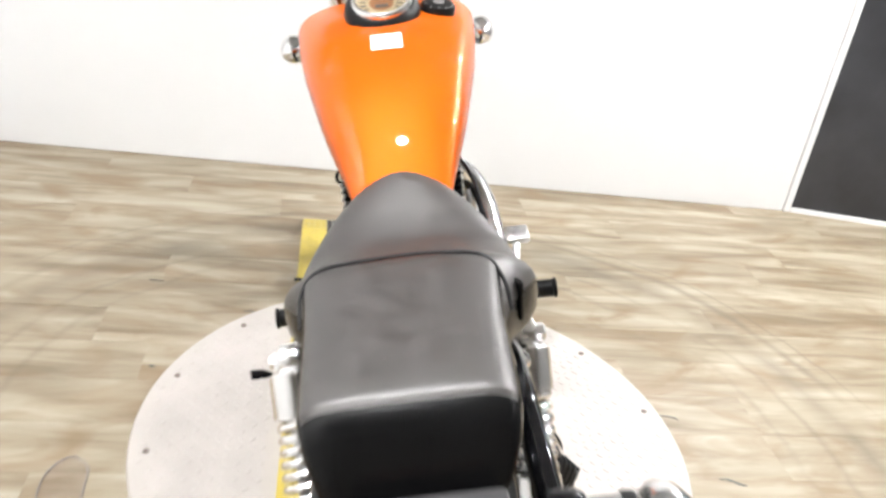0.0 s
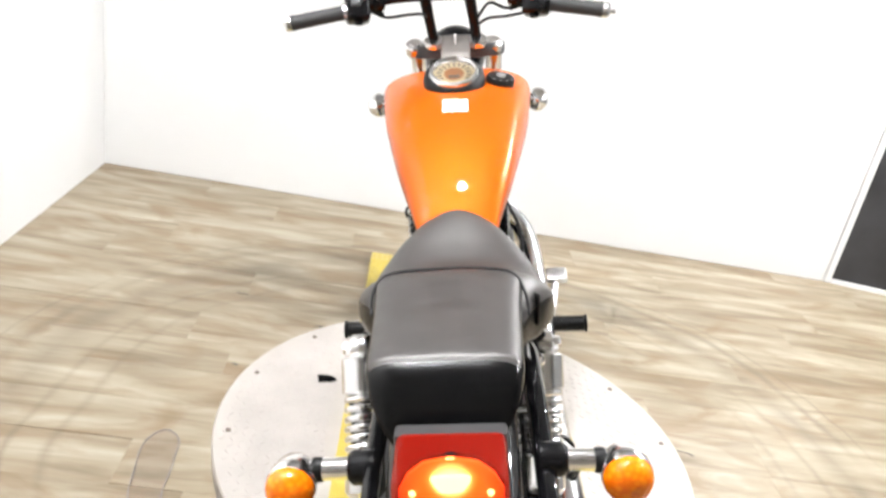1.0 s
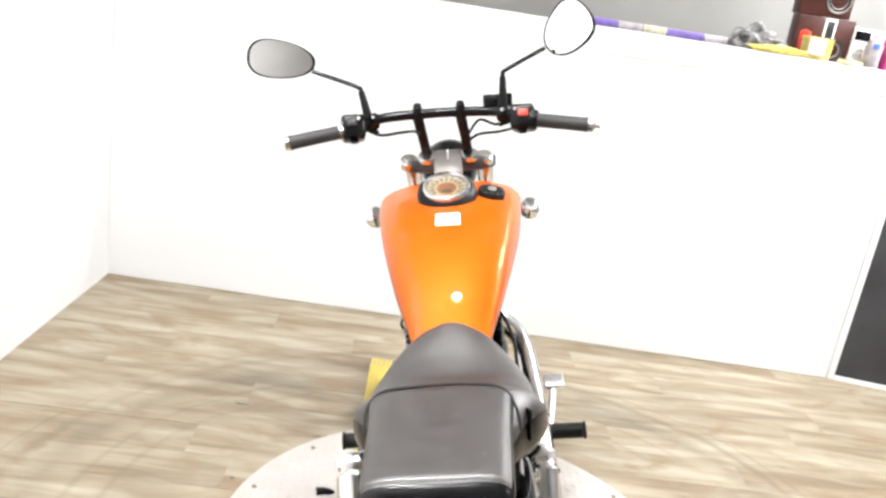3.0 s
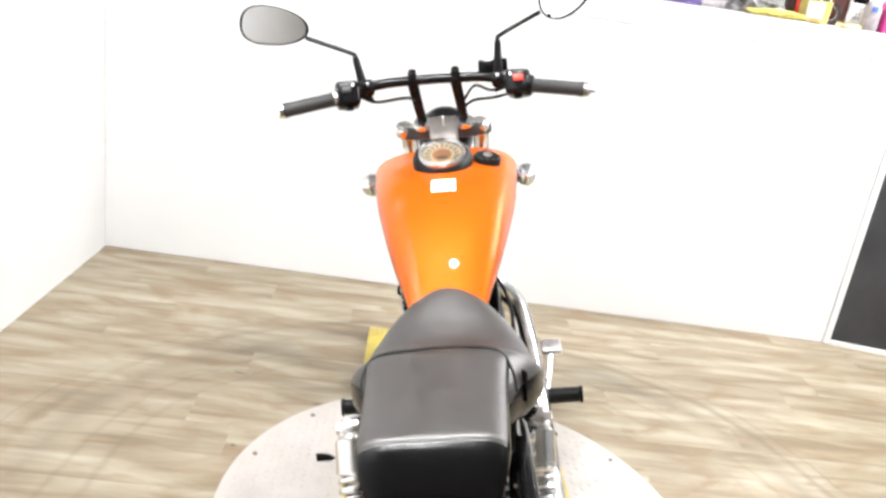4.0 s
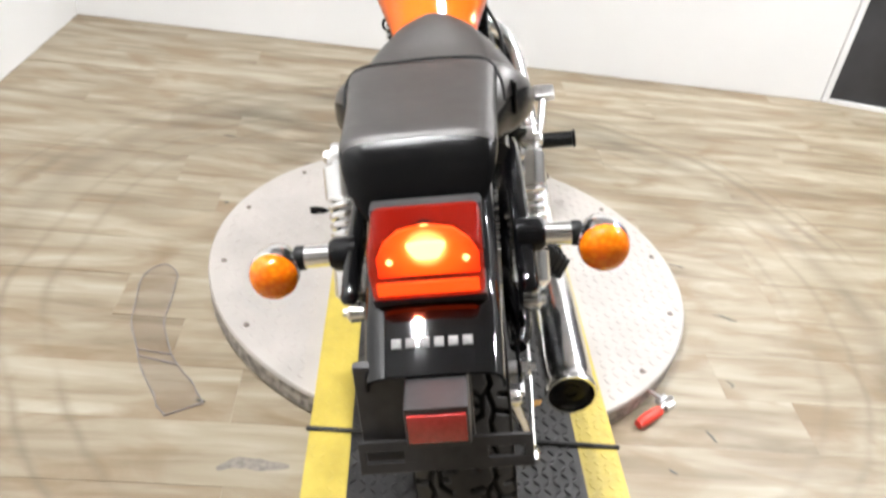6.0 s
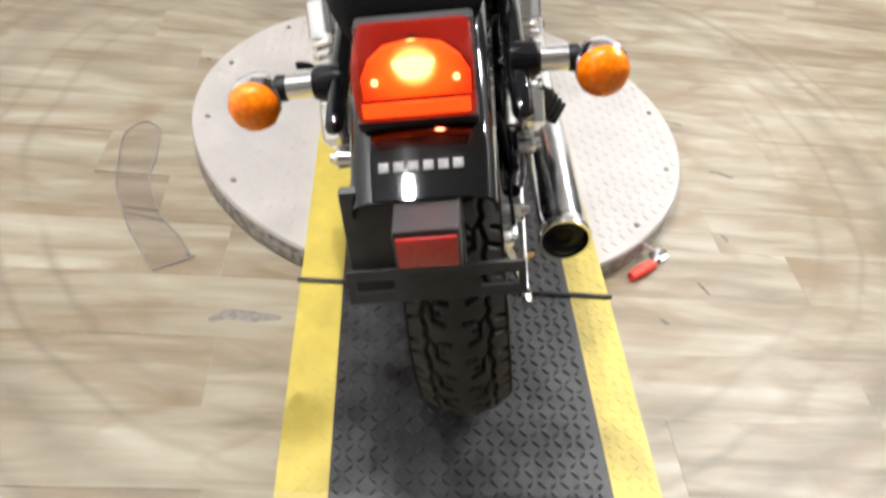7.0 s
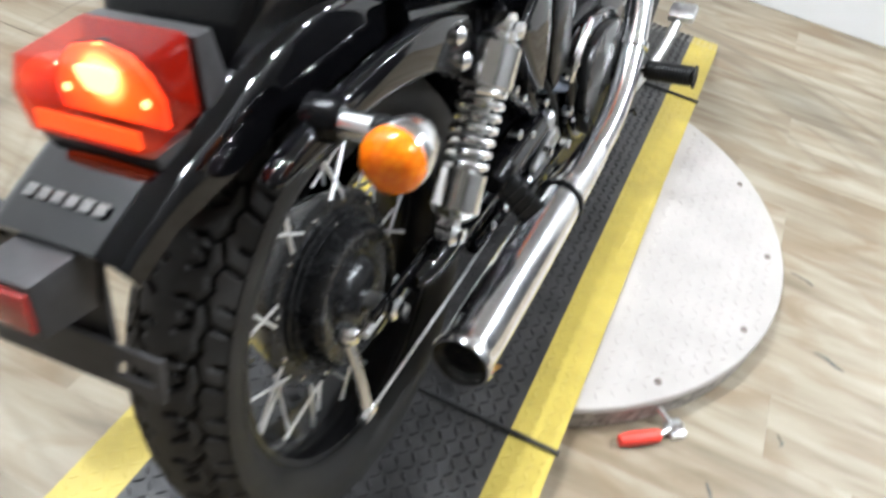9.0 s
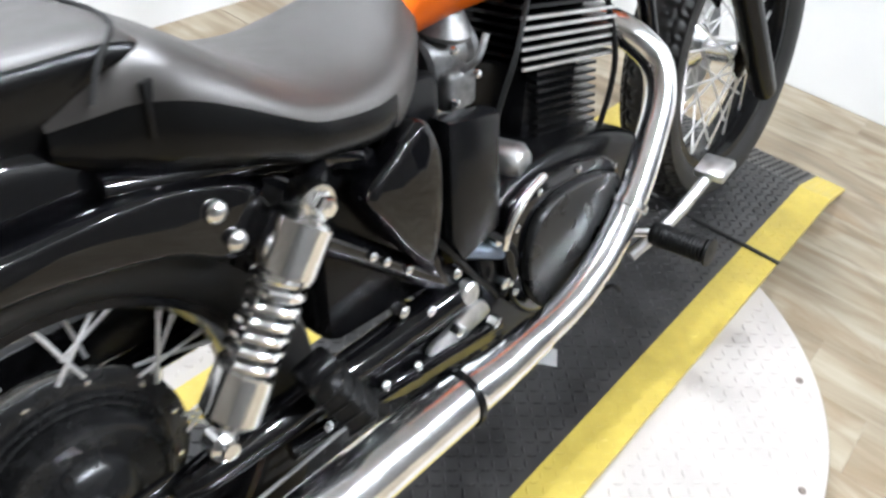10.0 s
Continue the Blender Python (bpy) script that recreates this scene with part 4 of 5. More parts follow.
# maker's badge as plain bars
for k in range(6):
    part("badge_bar", box((0.0100, 0.0012, 0.0110), pose(-0.036 + 0.0144 * k, -0.3125, 0.5703, -63), 0.0004), M_SILVER, bike, "dull silver lettering bar")

# engine
M_LINK = mat("dull_blue_steel", (0.20, 0.235, 0.30), 0.4, metal=0.8, spread=0.15, scale=60)
M_COVER = mat("dull_black_cover", (0.03, 0.03, 0.03), 0.28, metal=0.5, spread=0.15, scale=30)
eng = part("engine", prism(smooth_outline([(0.50, 0.30), (0.52, 0.42), (0.62, 0.46), (0.80, 0.45), (0.92, 0.40), (0.95, 0.30), (0.88, 0.20), (0.70, 0.17), (0.56, 0.20)], 4), -0.12, 0.12, 0, 0.02, 3), M_SATIN, bike, "black single-cylinder engine")
part("clutch_cover", prism(smooth_outline([(0.536, 0.420), (0.585, 0.446), (0.67, 0.446), (0.77, 0.426), (0.804, 0.376), (0.775, 0.306), (0.70, 0.252), (0.615, 0.236), (0.556, 0.275), (0.53, 0.355)], 4), 0.118, 0.142, 0, 0.012, 3), M_GLOSS, eng, "gloss black clutch cover")
part("cover_plate", prism(smooth_outline([(0.570, 0.296), (0.556, 0.346), (0.567, 0.392), (0.608, 0.419), (0.67, 0.425), (0.748, 0.413), (0.780, 0.386), (0.770, 0.328), (0.724, 0.282), (0.664, 0.252), (0.606, 0.254)], 4), 0.140, 0.158, 0, 0.004, 3), M_COVER, eng, "smooth black cover plate")
for y, z in ((0.543, 0.400), (0.588, 0.434), (0.68, 0.436), (0.78, 0.408), (0.655, 0.245), (0.545, 0.305)):
    part("cover_screw", lathe([(0.0055, 0), (0.0055, 0.003), (0.003, 0.0045), (0.0005, 0.0045)], (0.1415, y, z), (1, 0, 0), 10), M_CHROME, eng)
part("cover_trim", tube([(0.138, 0.523, 0.378), (0.142, 0.528, 0.408), (0.143, 0.558, 0.438), (0.140, 0.60, 0.453)], 0.006, 10, 6), M_CHROME, eng, "chrome trim on the crankcase")
bm = bmesh.new()
add_box(bm, (0.11, 0.125, 0.24), pose(0, 0.735, 0.545, -6), 0.01)
cyl = part("cylinder", bm, M_SATIN, eng, "black finned cylinder")
for k in range(18):
    z = 0.445 + 0.0125 * k
    big = z > 0.565
    w, l = (0.195, 0.222) if big else (0.140, 0.150)
    bm = bmesh.new()
    add_box(bm, (w, l, 0.0045), pose(0, (0.712 if big else 0.748) - (z - 0.55) * 0.1, z, -6), 0.0)
    part("fin", bm, M_SATIN, cyl, smooth=False)
    if big and z < 0.634:
        for sx in (-1, 1):
            bm = bmesh.new()
            add_box(bm, (0.003, l, 0.0042), pose(sx * (w / 2 + 0.002), 0.712 - (z - 0.55) * 0.1, z, -6), 0.0)
            part("fin_edge", bm, M_ALU, cyl, "polished fin edge", smooth=False)
part("rocker_cover", box((0.15, 0.19, 0.05), pose(0, 0.72, 0.685, -6), 0.014, 3), M_SATIN, eng)
# air box and side covers
for sx in (1, -1):
    lo, hi = sorted((sx * 0.10, sx * 0.138))
    part("side_cover", prism(smooth_outline([(0.295, 0.528), (0.334, 0.560), (0.378, 0.587), (0.406, 0.558), (0.414, 0.505), (0.409, 0.445), (0.393, 0.407), (0.364, 0.430), (0.322, 0.484)], 3), lo, hi, 0, 0.012, 3), M_GLOSS, bike, "gloss black side cover")
    part("air_box", prism([(0.419, 0.573), (0.510, 0.563), (0.516, 0.413), (0.446, 0.390), (0.424, 0.425)], lo, hi, 0, 0.008, 2), M_SATIN, bike, "black air box cover")
cb = part("carburettor", lathe([(0.030, -0.045), (0.036, -0.04), (0.036, -0.01), (0.026, 0.0), (0.026, 0.03), (0.032, 0.035), (0.032, 0.045)], (0.03, 0.515, 0.605), (0, 1, 0.1), 20), M_CAST, bike, "grey cast carburettor")
part("float_bowl", box((0.05, 0.055, 0.05), pose(0.055, 0.51, 0.575), 0.010, 3), M_CAST, cb)
part("diaphragm_cap", lathe([(0.034, 0), (0.036, 0.006), (0.030, 0.014), (0.020, 0.03), (0.001, 0.032)], (0.045, 0.512, 0.635), (0.2, 0, 1), 20), M_CAST, cb)
part("choke_lever", tube([(0.085, 0.50, 0.60), (0.10, 0.51, 0.615), (0.10, 0.525, 0.64)], 0.004, 8, 4), M_CAST, cb)
for q in ((0.08, 0.49, 0.625), (0.082, 0.53, 0.59), (0.083, 0.49, 0.565)):
    part("carb_screw", lathe([(0.006, 0), (0.005, 0.004), (0.001, 0.005)], q, (1, 0, 0), 10), M_CHROME, cb)
part("starter_motor", lathe([(0.001, -0.05), (0.024, -0.048), (0.026, 0.04), (0.018, 0.05), (0.001, 0.05)], (0.062, 0.590, 0.462), (1, 0.15, 0), 18), M_ALU, bike, "bright starter motor end")
part("link_rod", tube([(0.104, 0.478, 0.382), (0.125, 0.535, 0.364), (0.141, 0.588, 0.347)], [0.012, 0.0105, 0.011], 12, 4), M_LINK, bike, "dull blue-grey link rod")
for q in ((0.142, 0.43, 0.300), (0.150, 0.495, 0.285), (0.142, 0.52, 0.33)):
    part("hanger_bolt", lathe([(0.009, -0.01), (0.009, 0.004), (0.005, 0.006), (0.001, 0.006)], q, (1, 0, 0), 6), M_CHROME, bike)
part("battery_box", box((0.17, 0.20, 0.28), pose(0, 0.37, 0.47), 0.02), M_SATIN, bike, "black inner battery box")
# frame
for sx in (-1, 1):
    part("frame_tube", tube([(sx * 0.06, 0.90, 0.74), (sx * 0.085, 0.98, 0.45), (sx * 0.085, 0.90, 0.18), (sx * 0.09, 0.60, 0.15), (sx * 0.10, 0.47, 0.30), (sx * 0.10, 0.36, 0.52), (sx * 0.095, 0.24, 0.58), (sx * 0.09, 0.05, 0.61)], 0.014, 12, 6), M_GLOSS, bike, "gloss black frame tube")
    part("lower_rail", tube([(sx * 0.105, 0.22, 0.512), (sx * 0.10, 0.31, 0.448), (sx * 0.10, 0.45, 0.345)], 0.0145, 12, 5), M_GLOSS, bike)
    for y, z in ((0.315, 0.447), (0.335, 0.432), (0.37, 0.406)):
        part("rail_bolt", lathe([(0.006, 0), (0.006, 0.004), (0.003, 0.006), (0.001, 0.006)], (sx * 0.114, y, z), (sx, 0, 0), 10), M_CHROME, bike)
    part("pivot_bolt", lathe([(0.017, 0), (0.017, 0.012), (0.013, 0.016), (0.001, 0.017)], (sx * 0.116, 0.468, 0.332), (sx, 0, 0), 18), M_ALU, bike, "silver swing arm pivot cap")
# plate added to fill the dark area between swing arm and muffler
hanger = part("muffler_hanger", prism(smooth_outline([(0.265, 0.292), (0.33, 0.300), (0.42, 0.292), (0.53, 0.262), (0.545, 0.225), (0.43, 0.232), (0.35, 0.236), (0.285, 0.262)], 3), 0.112, 0.122, 0, 0.003), M_GLOSS, bike, "gloss black hanger plate added to fill a dark gap")
part("hanger_tube", tube([(0.124, 0.17, 0.272), (0.128, 0.28, 0.276), (0.130, 0.42, 0.272), (0.128, 0.52, 0.262)], 0.0105, 12, 5), M_GLOSS, hanger)
for y, z in ((0.215, 0.284), (0.262, 0.286), (0.305, 0.286), (0.36, 0.283)):
    part("hanger_bolt", lathe([(0.006, 0), (0.006, 0.004), (0.003, 0.006), (0.001, 0.006)], (0.134, y, z), (1, 0, 0.6), 8), M_CHROME, hanger)
part("peg_bracket", prism(smooth_outline([(0.386, 0.293), (0.43, 0.305), (0.479, 0.320), (0.502, 0.292), (0.46, 0.280), (0.424, 0.268), (0.39, 0.272)], 3), 0.125, 0.135, 0, 0.003), M_ALU, bike, "bare aluminium bracket")
pa, pb_ = Vector((0.146, 0.200, 0.374)), Vector((0.182, 0.238, 0.308))
pq = (pb_ - pa).to_track_quat("Z", "X").to_matrix().to_4x4()
peg2 = part("passenger_peg", box((0.036, 0.046, 0.078), Matrix.Translation((pa + pb_) / 2) @ pq, 0.010, 3), M_RUBBER, bike, "folded black rubber passenger footrest")
for k in range(4):
    part("rib", box((0.039, 0.049, 0.004), Matrix.Translation(pa.lerp(pb_, 0.25 + 0.2 * k)) @ pq, 0.0015, 1), M_RUBBER, peg2)
part("peg_hinge", lathe([(0.017, -0.020), (0.019, -0.016), (0.019, 0.016), (0.017, 0.020)], pa, (0.1, 1, 0.35), 18), M_SATIN, peg2, "black peg hinge")
for sx in (-1, 1):
    peg = part("footrest", tube([(sx * 0.155, 0.797, 0.297), (sx * 0.196, 0.823, 0.302)], 0.009, 12, 1, True), M_CHROME, bike, "black rubber footrest")
    prof = [(0.015, 0)]
    for k in range(15):
        prof += [(0.0168, 0.0058 * k + 0.0004), (0.0186, 0.0058 * k + 0.0010), (0.0186, 0.0058 * k + 0.0042), (0.0168, 0.0058 * k + 0.0050)]
    bm = lathe(prof, (sx * 0.196, 0.823, 0.302), (sx, 0, 0), 18)
    part("rubber", bm, M_RUBBER, peg)
    part("end_cap", lathe([(0.018, 0), (0.021, 0.002), (0.021, 0.006), (0.001, 0.008)], (sx * 0.284, 0.823, 0.302), (sx, 0, 0), 18), M_RUBBER, peg)
bp_ = part("brake_pedal", tube([(0.180, 0.79, 0.270), (0.210, 0.855, 0.318), (0.226, 0.922, 0.368)], [0.010, 0.0095, 0.009], 10, 5), M_ALU, bike, "bare metal brake pedal")
part("pad", box((0.05, 0.045, 0.016), pose(0.230, 0.934, 0.380, 20), 0.005), M_ALU, bp_, "worn metal pedal pad")
# side stand
st = part("side_stand", tube([(-0.10, 0.62, 0.20), (-0.19, 0.74, 0.155), (-0.27, 0.842, 0.122), (-0.322, 0.900, 0.106)], 0.0105, 12, 5), M_SATIN, bike, "black side stand")
part("foot", tube([(-0.318, 0.897, 0.106), (-0.342, 0.902, 0.113), (-0.362, 0.898, 0.122), (-0.388, 0.890, 0.130)], [0.010, 0.012, 0.017, 0.016], 12, 5), M_SATIN, st)
# bolts and hoses round the swing arm pivot
for q in ((0.118, 0.40, 0.335), (0.122, 0.445, 0.372), (0.128, 0.52, 0.388), (0.132, 0.545, 0.318), (0.126, 0.47, 0.30), (0.112, 0.36, 0.352)):
    part("frame_bolt", lathe([(0.0085, -0.012), (0.0085, 0.005), (0.005, 0.008), (0.001, 0.0085)], q, (1, 0, 0), 8), M_CHROME, bike)
for pts in ([(0.10, 0.40, 0.45), (0.125, 0.43, 0.41), (0.13, 0.47, 0.36), (0.12, 0.52, 0.31), (0.11, 0.56, 0.26)], [(0.11, 0.47, 0.42), (0.135, 0.51, 0.40), (0.14, 0.545, 0.36), (0.13, 0.535, 0.30)],
            [(0.09, 0.80, 0.64), (0.105, 0.815, 0.55), (0.10, 0.80, 0.46), (0.09, 0.77, 0.40)]):
    part("hose", tube(pts, 0.0045, 8, 6), M_RUBBER, bike, "thin black hose")
# left side belt guard
part("belt_guard", prism(smooth_outline([(-0.05, 0.38), (0.10, 0.395), (0.30, 0.38), (0.50, 0.40), (0.50, 0.34), (0.20, 0.33), (-0.05, 0.33)], 3), -0.115, -0.095, 0, 0.004), M_SATIN, bike)

# front end
for sx in (-1, 1):
    fk = part("fork_leg", tube([(sx * 0.090, 1.035, 0.92), (sx * 0.090, 1.20, 0.66)], 0.0205, 18, 1, True), M_CHROME, bike, "chrome fork leg")
    part("fork_slider", tube([(sx * 0.090, 1.18, 0.69), (sx * 0.090, 1.445, 0.375), (sx * 0.090, 1.485, 0.335)], [0.027, 0.026, 0.020], 18, 6), M_SATIN, fk, "black fork slider")
    part("fork_cap", lathe([(0.0225, -0.016), (0.0225, 0.002), (0.019, 0.006), (0.012, 0.0055), (0.010, 0.008), (0.001, 0.0085)], (sx * 0.092 - 0.006, 1.022, 0.928), (0, -0.5, 0.86), 18), M_CHROME, fk)
    rs = part("handlebar_riser", tube([(sx * 0.049, 1.005, 0.934), (sx * 0.050 - 0.005, 0.985, 0.972), (sx * 0.050 - 0.014, 0.962, 1.030)], [0.0125, 0.012, 0.0135], 14, 5), M_SATIN, bike, "satin black handlebar riser")
    part("riser_washer", lathe([(0.024, -0.004), (0.025, 0.004), (0.023, 0.009), (0.015, 0.011)], (sx * 0.049, 1.000, 0.934), (0, -0.4, 0.9), 22), M_CHROME, rs)
    part("riser_clamp", box((0.021, 0.030, 0.046), pose(sx * 0.050 - 0.014, 0.958, 1.042, 18), 0.008, 3), M_SATIN, rs)
part("top_yoke", prism(smooth_outline([(-0.115, 1.04), (-0.09, 1.005), (-0.045, 0.985), (0.045, 0.985), (0.09, 1.005), (0.115, 1.04), (0.09, 1.065), (0.0, 1.06), (-0.09, 1.065)], 4), 0.900, 0.930, 2, 0.006), M_FLATBLACK, bike, "black top fork yoke")
part("lower_yoke", box((0.22, 0.06, 0.03), pose(0, 1.17, 0.70, -30), 0.01), M_SATIN, bike)
part("yoke_cover", prism(smooth_outline([(0.925, 0.888), (0.925, 0.914), (0.99, 0.946), (1.03, 0.944), (1.03, 0.90)], 3), -0.033, 0.033, 0, 0.006), M_HEAD, bike, "grey metal steering head cover")
part("key", box((0.004, 0.012, 0.024), pose(0.0, 0.962, 0.944, 25), 0.001), M_WHITE, bike, "pale key")
part("headlight", lathe([(0.001, -0.080), (0.042, -0.066), (0.070, -0.02), (0.076, 0.03), (0.076, 0.05), (0.070, 0.056), (0.001, 0.062)], (-0.004, 1.19, 0.882), (0, 1, -0.1), 36), M_SATIN, bike, "black round headlight shell")


def shift_bar(ob):
    """The bar sits a little to the left of the steering head."""
    for q in [ob] + list(ob.children_recursive):
        for v in q.data.vertices:
            v.co.x, v.co.z = v.co.x - 0.0165, v.co.z + 0.023
    return ob


bar = [(-0.335, 0.865, 0.978), (-0.24, 0.885, 0.992), (-0.17, 0.925, 1.006), (-0.125, 0.950, 1.014), (-0.05, 0.958, 1.017), (0.05, 0.958, 1.017), (0.125, 0.950, 1.014), (0.17, 0.925, 1.006), (0.24, 0.885, 0.992), (0.335, 0.865, 0.978)]
hb = part("handlebar", tube(bar, 0.0115, 14, 5), M_SATIN, bike, "satin black handlebar")
for sx in (-1, 1):
    a, b = Vector((sx * 0.222, 0.890, 0.9935)), Vector((sx * 0.335, 0.865, 0.978))
    d = (b - a).normalized()
    part("grip", lathe([(0.0165, 0.0), (0.0165, 0.004), (0.0155, 0.006), (0.0155, 0.105), (0.0165, 0.110), (0.0165, 0.116), (0.010, 0.117)], a, d, 20), M_GRIP, hb, "black rubber grip")
    part("grip_collar", lathe([(0.0185, -0.008), (0.0185, 0.002), (0.015, 0.004)], a, d, 20), M_CHROME, hb)
    part("bar_end", lathe([(0.016, 0), (0.016, 0.010), (0.012, 0.014), (0.006, 0.015), (0.006, 0.026 if sx > 0 else 0.016), (0.001, 0.027 if sx > 0 else 0.017)], b, d, 18), M_CHROME, hb)
    sw = part("switch_box", box((0.054, 0.056, 0.055), pose(sx * 0.194, 0.905, 0.998, -20, 0, sx * -12), 0.009, 3), M_SATIN, hb, "black switch housing")
    part("button", box((0.022, 0.008, 0.015), pose(sx * 0.192, 0.879, 1.013, -20), 0.003), M_RED if sx > 0 else M_FLATBLACK, sw, "red stop switch" if sx > 0 else "")
    part("button", lathe([(0.005, 0), (0.005, 0.006), (0.001, 0.007)], (sx * 0.195, 0.879, 0.988), (0, -1, 0.2), 12), M_FLATBLACK, sw)
    part("lever", tube([(sx * 0.165, 0.955, 1.000), (sx * 0.24, 0.945, 0.990), (sx * 0.33, 0.925, 0.975)], [0.008, 0.006, 0.005], 10, 6), M_SATIN, hb, "black hand lever")
    part("lever_perch", lathe([(0.017, -0.012), (0.019, -0.008), (0.019, 0.008), (0.017, 0.012)], (sx * 0.150, 0.936, 1.009), (sx, -0.25, -0.1), 16), M_SATIN, hb, "black lever clamp")
    part("perch_arm", tube([(sx * 0.150, 0.945, 1.008), (sx * 0.158, 0.958, 1.004), (sx * 0.17, 0.958, 0.999)], 0.009, 10, 4), M_SATIN, hb)
    for q in ((sx * 0.176, 0.888, 1.020), (sx * 0.210, 0.884, 1.012), (sx * 0.205, 0.886, 0.980), (sx * 0.148, 0.918, 1.018)):
        part("bar_screw", lathe([(0.004, 0), (0.004, 0.005), (0.002, 0.006), (0.0005, 0.006)], q, (0, -1, 0.35), 8), M_CHROME, hb)
    part("lower_button", box((0.020, 0.010, 0.012), pose(sx * 0.190, 0.884, 0.972, -20), 0.003), M_SATIN, sw)
part("throttle_housing", lathe([(0.021, -0.012), (0.023, -0.009), (0.023, 0.009), (0.021, 0.012)], (0.214, 0.893, 0.994), (0.97, -0.22, -0.14), 20), M_SATIN, hb, "black throttle housing")
part("choke_lever", tube([(-0.165, 0.905, 1.018), (-0.160, 0.885, 1.024), (-0.150, 0.872, 1.022)], [0.005, 0.004, 0.006], 8, 4), M_SATIN, hb)
part("brake_reservoir", box((0.068, 0.040, 0.028), pose(0.140, 0.968, 1.035, -15), 0.004), M_SATIN, hb, "square black brake fluid reservoir")
shift_bar(hb)
# mirrors
for sx, stem, head, tilt, size in ((-1, [(-0.158, 0.935, 1.005), (-0.168, 0.935, 1.045), (-0.172, 0.935, 1.078), (-0.185, 0.937, 1.090), (-0.282, 0.945, 1.128)], (-0.352, 0.95, 1.158), -10, (0.079, 0.042)),
                                   (1, [(0.150, 0.935, 1.005), (0.152, 0.935, 1.045), (0.153, 0.935, 1.092), (0.163, 0.937, 1.105), (0.252, 0.945, 1.146)], (0.304, 0.95, 1.184), 44, (0.063, 0.056))):
    mi = part("mirror", tube(stem, 0.0052, 10, 5), M_SATIN, bike, "black round-ended rear-view mirror on a stem")
    part("mirror_boot", tube([stem[0], stem[2]], [0.012, 0.0075], 12, 1), M_RUBBER, mi)
    H = pose(*head, 85 if sx < 0 else 80, 0, 0 if sx < 0 else -33) @ pose(0, 0, 0, 0, 0, tilt)
    ring = []
    for k in range(32):
        a = 2 * math.pi * k / 32
        c, s = math.cos(a), math.sin(a)
        x = size[0] * math.copysign(abs(c) ** 0.85, c)
        y = size[1] * math.copysign(abs(s) ** 0.85, s) * (1.0 - 0.22 * (c * -sx))
        ring.append((x, y))
    bm = bmesh.new()
    loft(bm, [[(x * f, y * f, h) for x, y in ring] for f, h in ((0.3, -0.022), (0.75, -0.018), (1.0, -0.004), (1.0, 0.003), (0.93, 0.004), (0.925, 0.001))], True)
    bm.transform(H)
    part("mirror_shell", bm, M_SATIN, mi, "black mirror shell")
    bm = bmesh.new()
    bm.faces.new([bm.verts.new((x * 0.925, y * 0.925, 0.0022)) for x, y in ring])
    bm.transform(H)
    part("mirror_glass", bm, M_MIRROR, mi, "mirror glass", smooth=False)
    shift_bar(mi)
# cables
for pts in ([(-0.185, 0.945, 1.012), (-0.150, 0.935, 1.000), (-0.10, 0.93, 1.004), (-0.068, 0.955, 1.000), (-0.05, 1.01, 0.965), (-0.05, 1.09, 0.86)], [(0.150, 0.945, 1.014), (0.115, 0.95, 1.008), (0.080, 0.955, 1.020), (0.055, 0.985, 0.99), (0.03, 1.04, 0.94), (0.03, 1.10, 0.84)],
            [(0.165, 0.93, 1.000), (0.12, 0.935, 0.992), (0.07, 0.96, 0.985), (0.04, 1.0, 0.95), (0.02, 1.06, 0.87)], [(0.09, 0.62, 0.68), (0.12, 0.56, 0.62), (0.115, 0.52, 0.52), (0.10, 0.52, 0.40)]):
    part("cable", tube(pts, 0.0036, 8, 6), M_RUBBER, bike, "black control cable")
for sx in (-1, 1):
    part("boot", tube([(sx * 0.167 - 0.0165, 0.945, 1.017), (sx * 0.140 - 0.0165, 0.938, 1.006)], [0.008, 0.0045], 10, 1, True), M_RUBBER, bike, "black rubber cable boot")
# front mudguard
bm = bmesh.new()
rings = []
for k in range(21):
    a = radians(25 + 120 * k / 20)
    rings.append([(x, FY + (FZ_R + h) * math.cos(a), FZ + (FZ_R + h) * math.sin(a)) for x, h in
                  ((-0.068, -0.055), (-0.066, -0.02), (-0.045, 0.0), (0, 0.006), (0.045, 0.0), (0.066, -0.02), (0.068, -0.055), (0.064, -0.055), (0.062, -0.02), (0.042, -0.004), (0, 0.002), (-0.042, -0.004), (-0.062, -0.02), (-0.064, -0.055))])
loft(bm, rings)
part("front_mudguard", bm, M_GLOSS, bike, "gloss black front mudguard")
# wire hook at the left of the tank
part("horn_bracket", tube([(-0.087, 0.606, 0.638), (-0.105, 0.611, 0.648), (-0.102, 0.616, 0.661), (-0.090, 0.616, 0.661)], 0.003, 8, 5), M_SATIN, bike)

# the drawing above is set to the machine's true proportions; wheels stay round
LONG, HIGH, WIDE, ROUND = 1.008, 1.047, 1.023, 1.034
for ob in bike.children_recursive:
    w = next((q for q in (rear, front) if ob is q or ob.parent is q), None)
    for v in ob.data.vertices:
        x, y, z = v.co
        if w is None:
            v.co = (x * WIDE, y * LONG, z * HIGH)
        elif w is rear:
            wide, off = (0.90, 0.016) if ob.name.startswith(("tyre", "tread")) else (0.965, 0.008)
            v.co = (x * wide + off, y * ROUND - 0.015, 0.3100 + (z - AXZ) * ROUND)
        else:
            v.co = (x * WIDE, 1.441 + (y - FY) * 1.01, 0.4350 + (z - FZ) * 1.01)

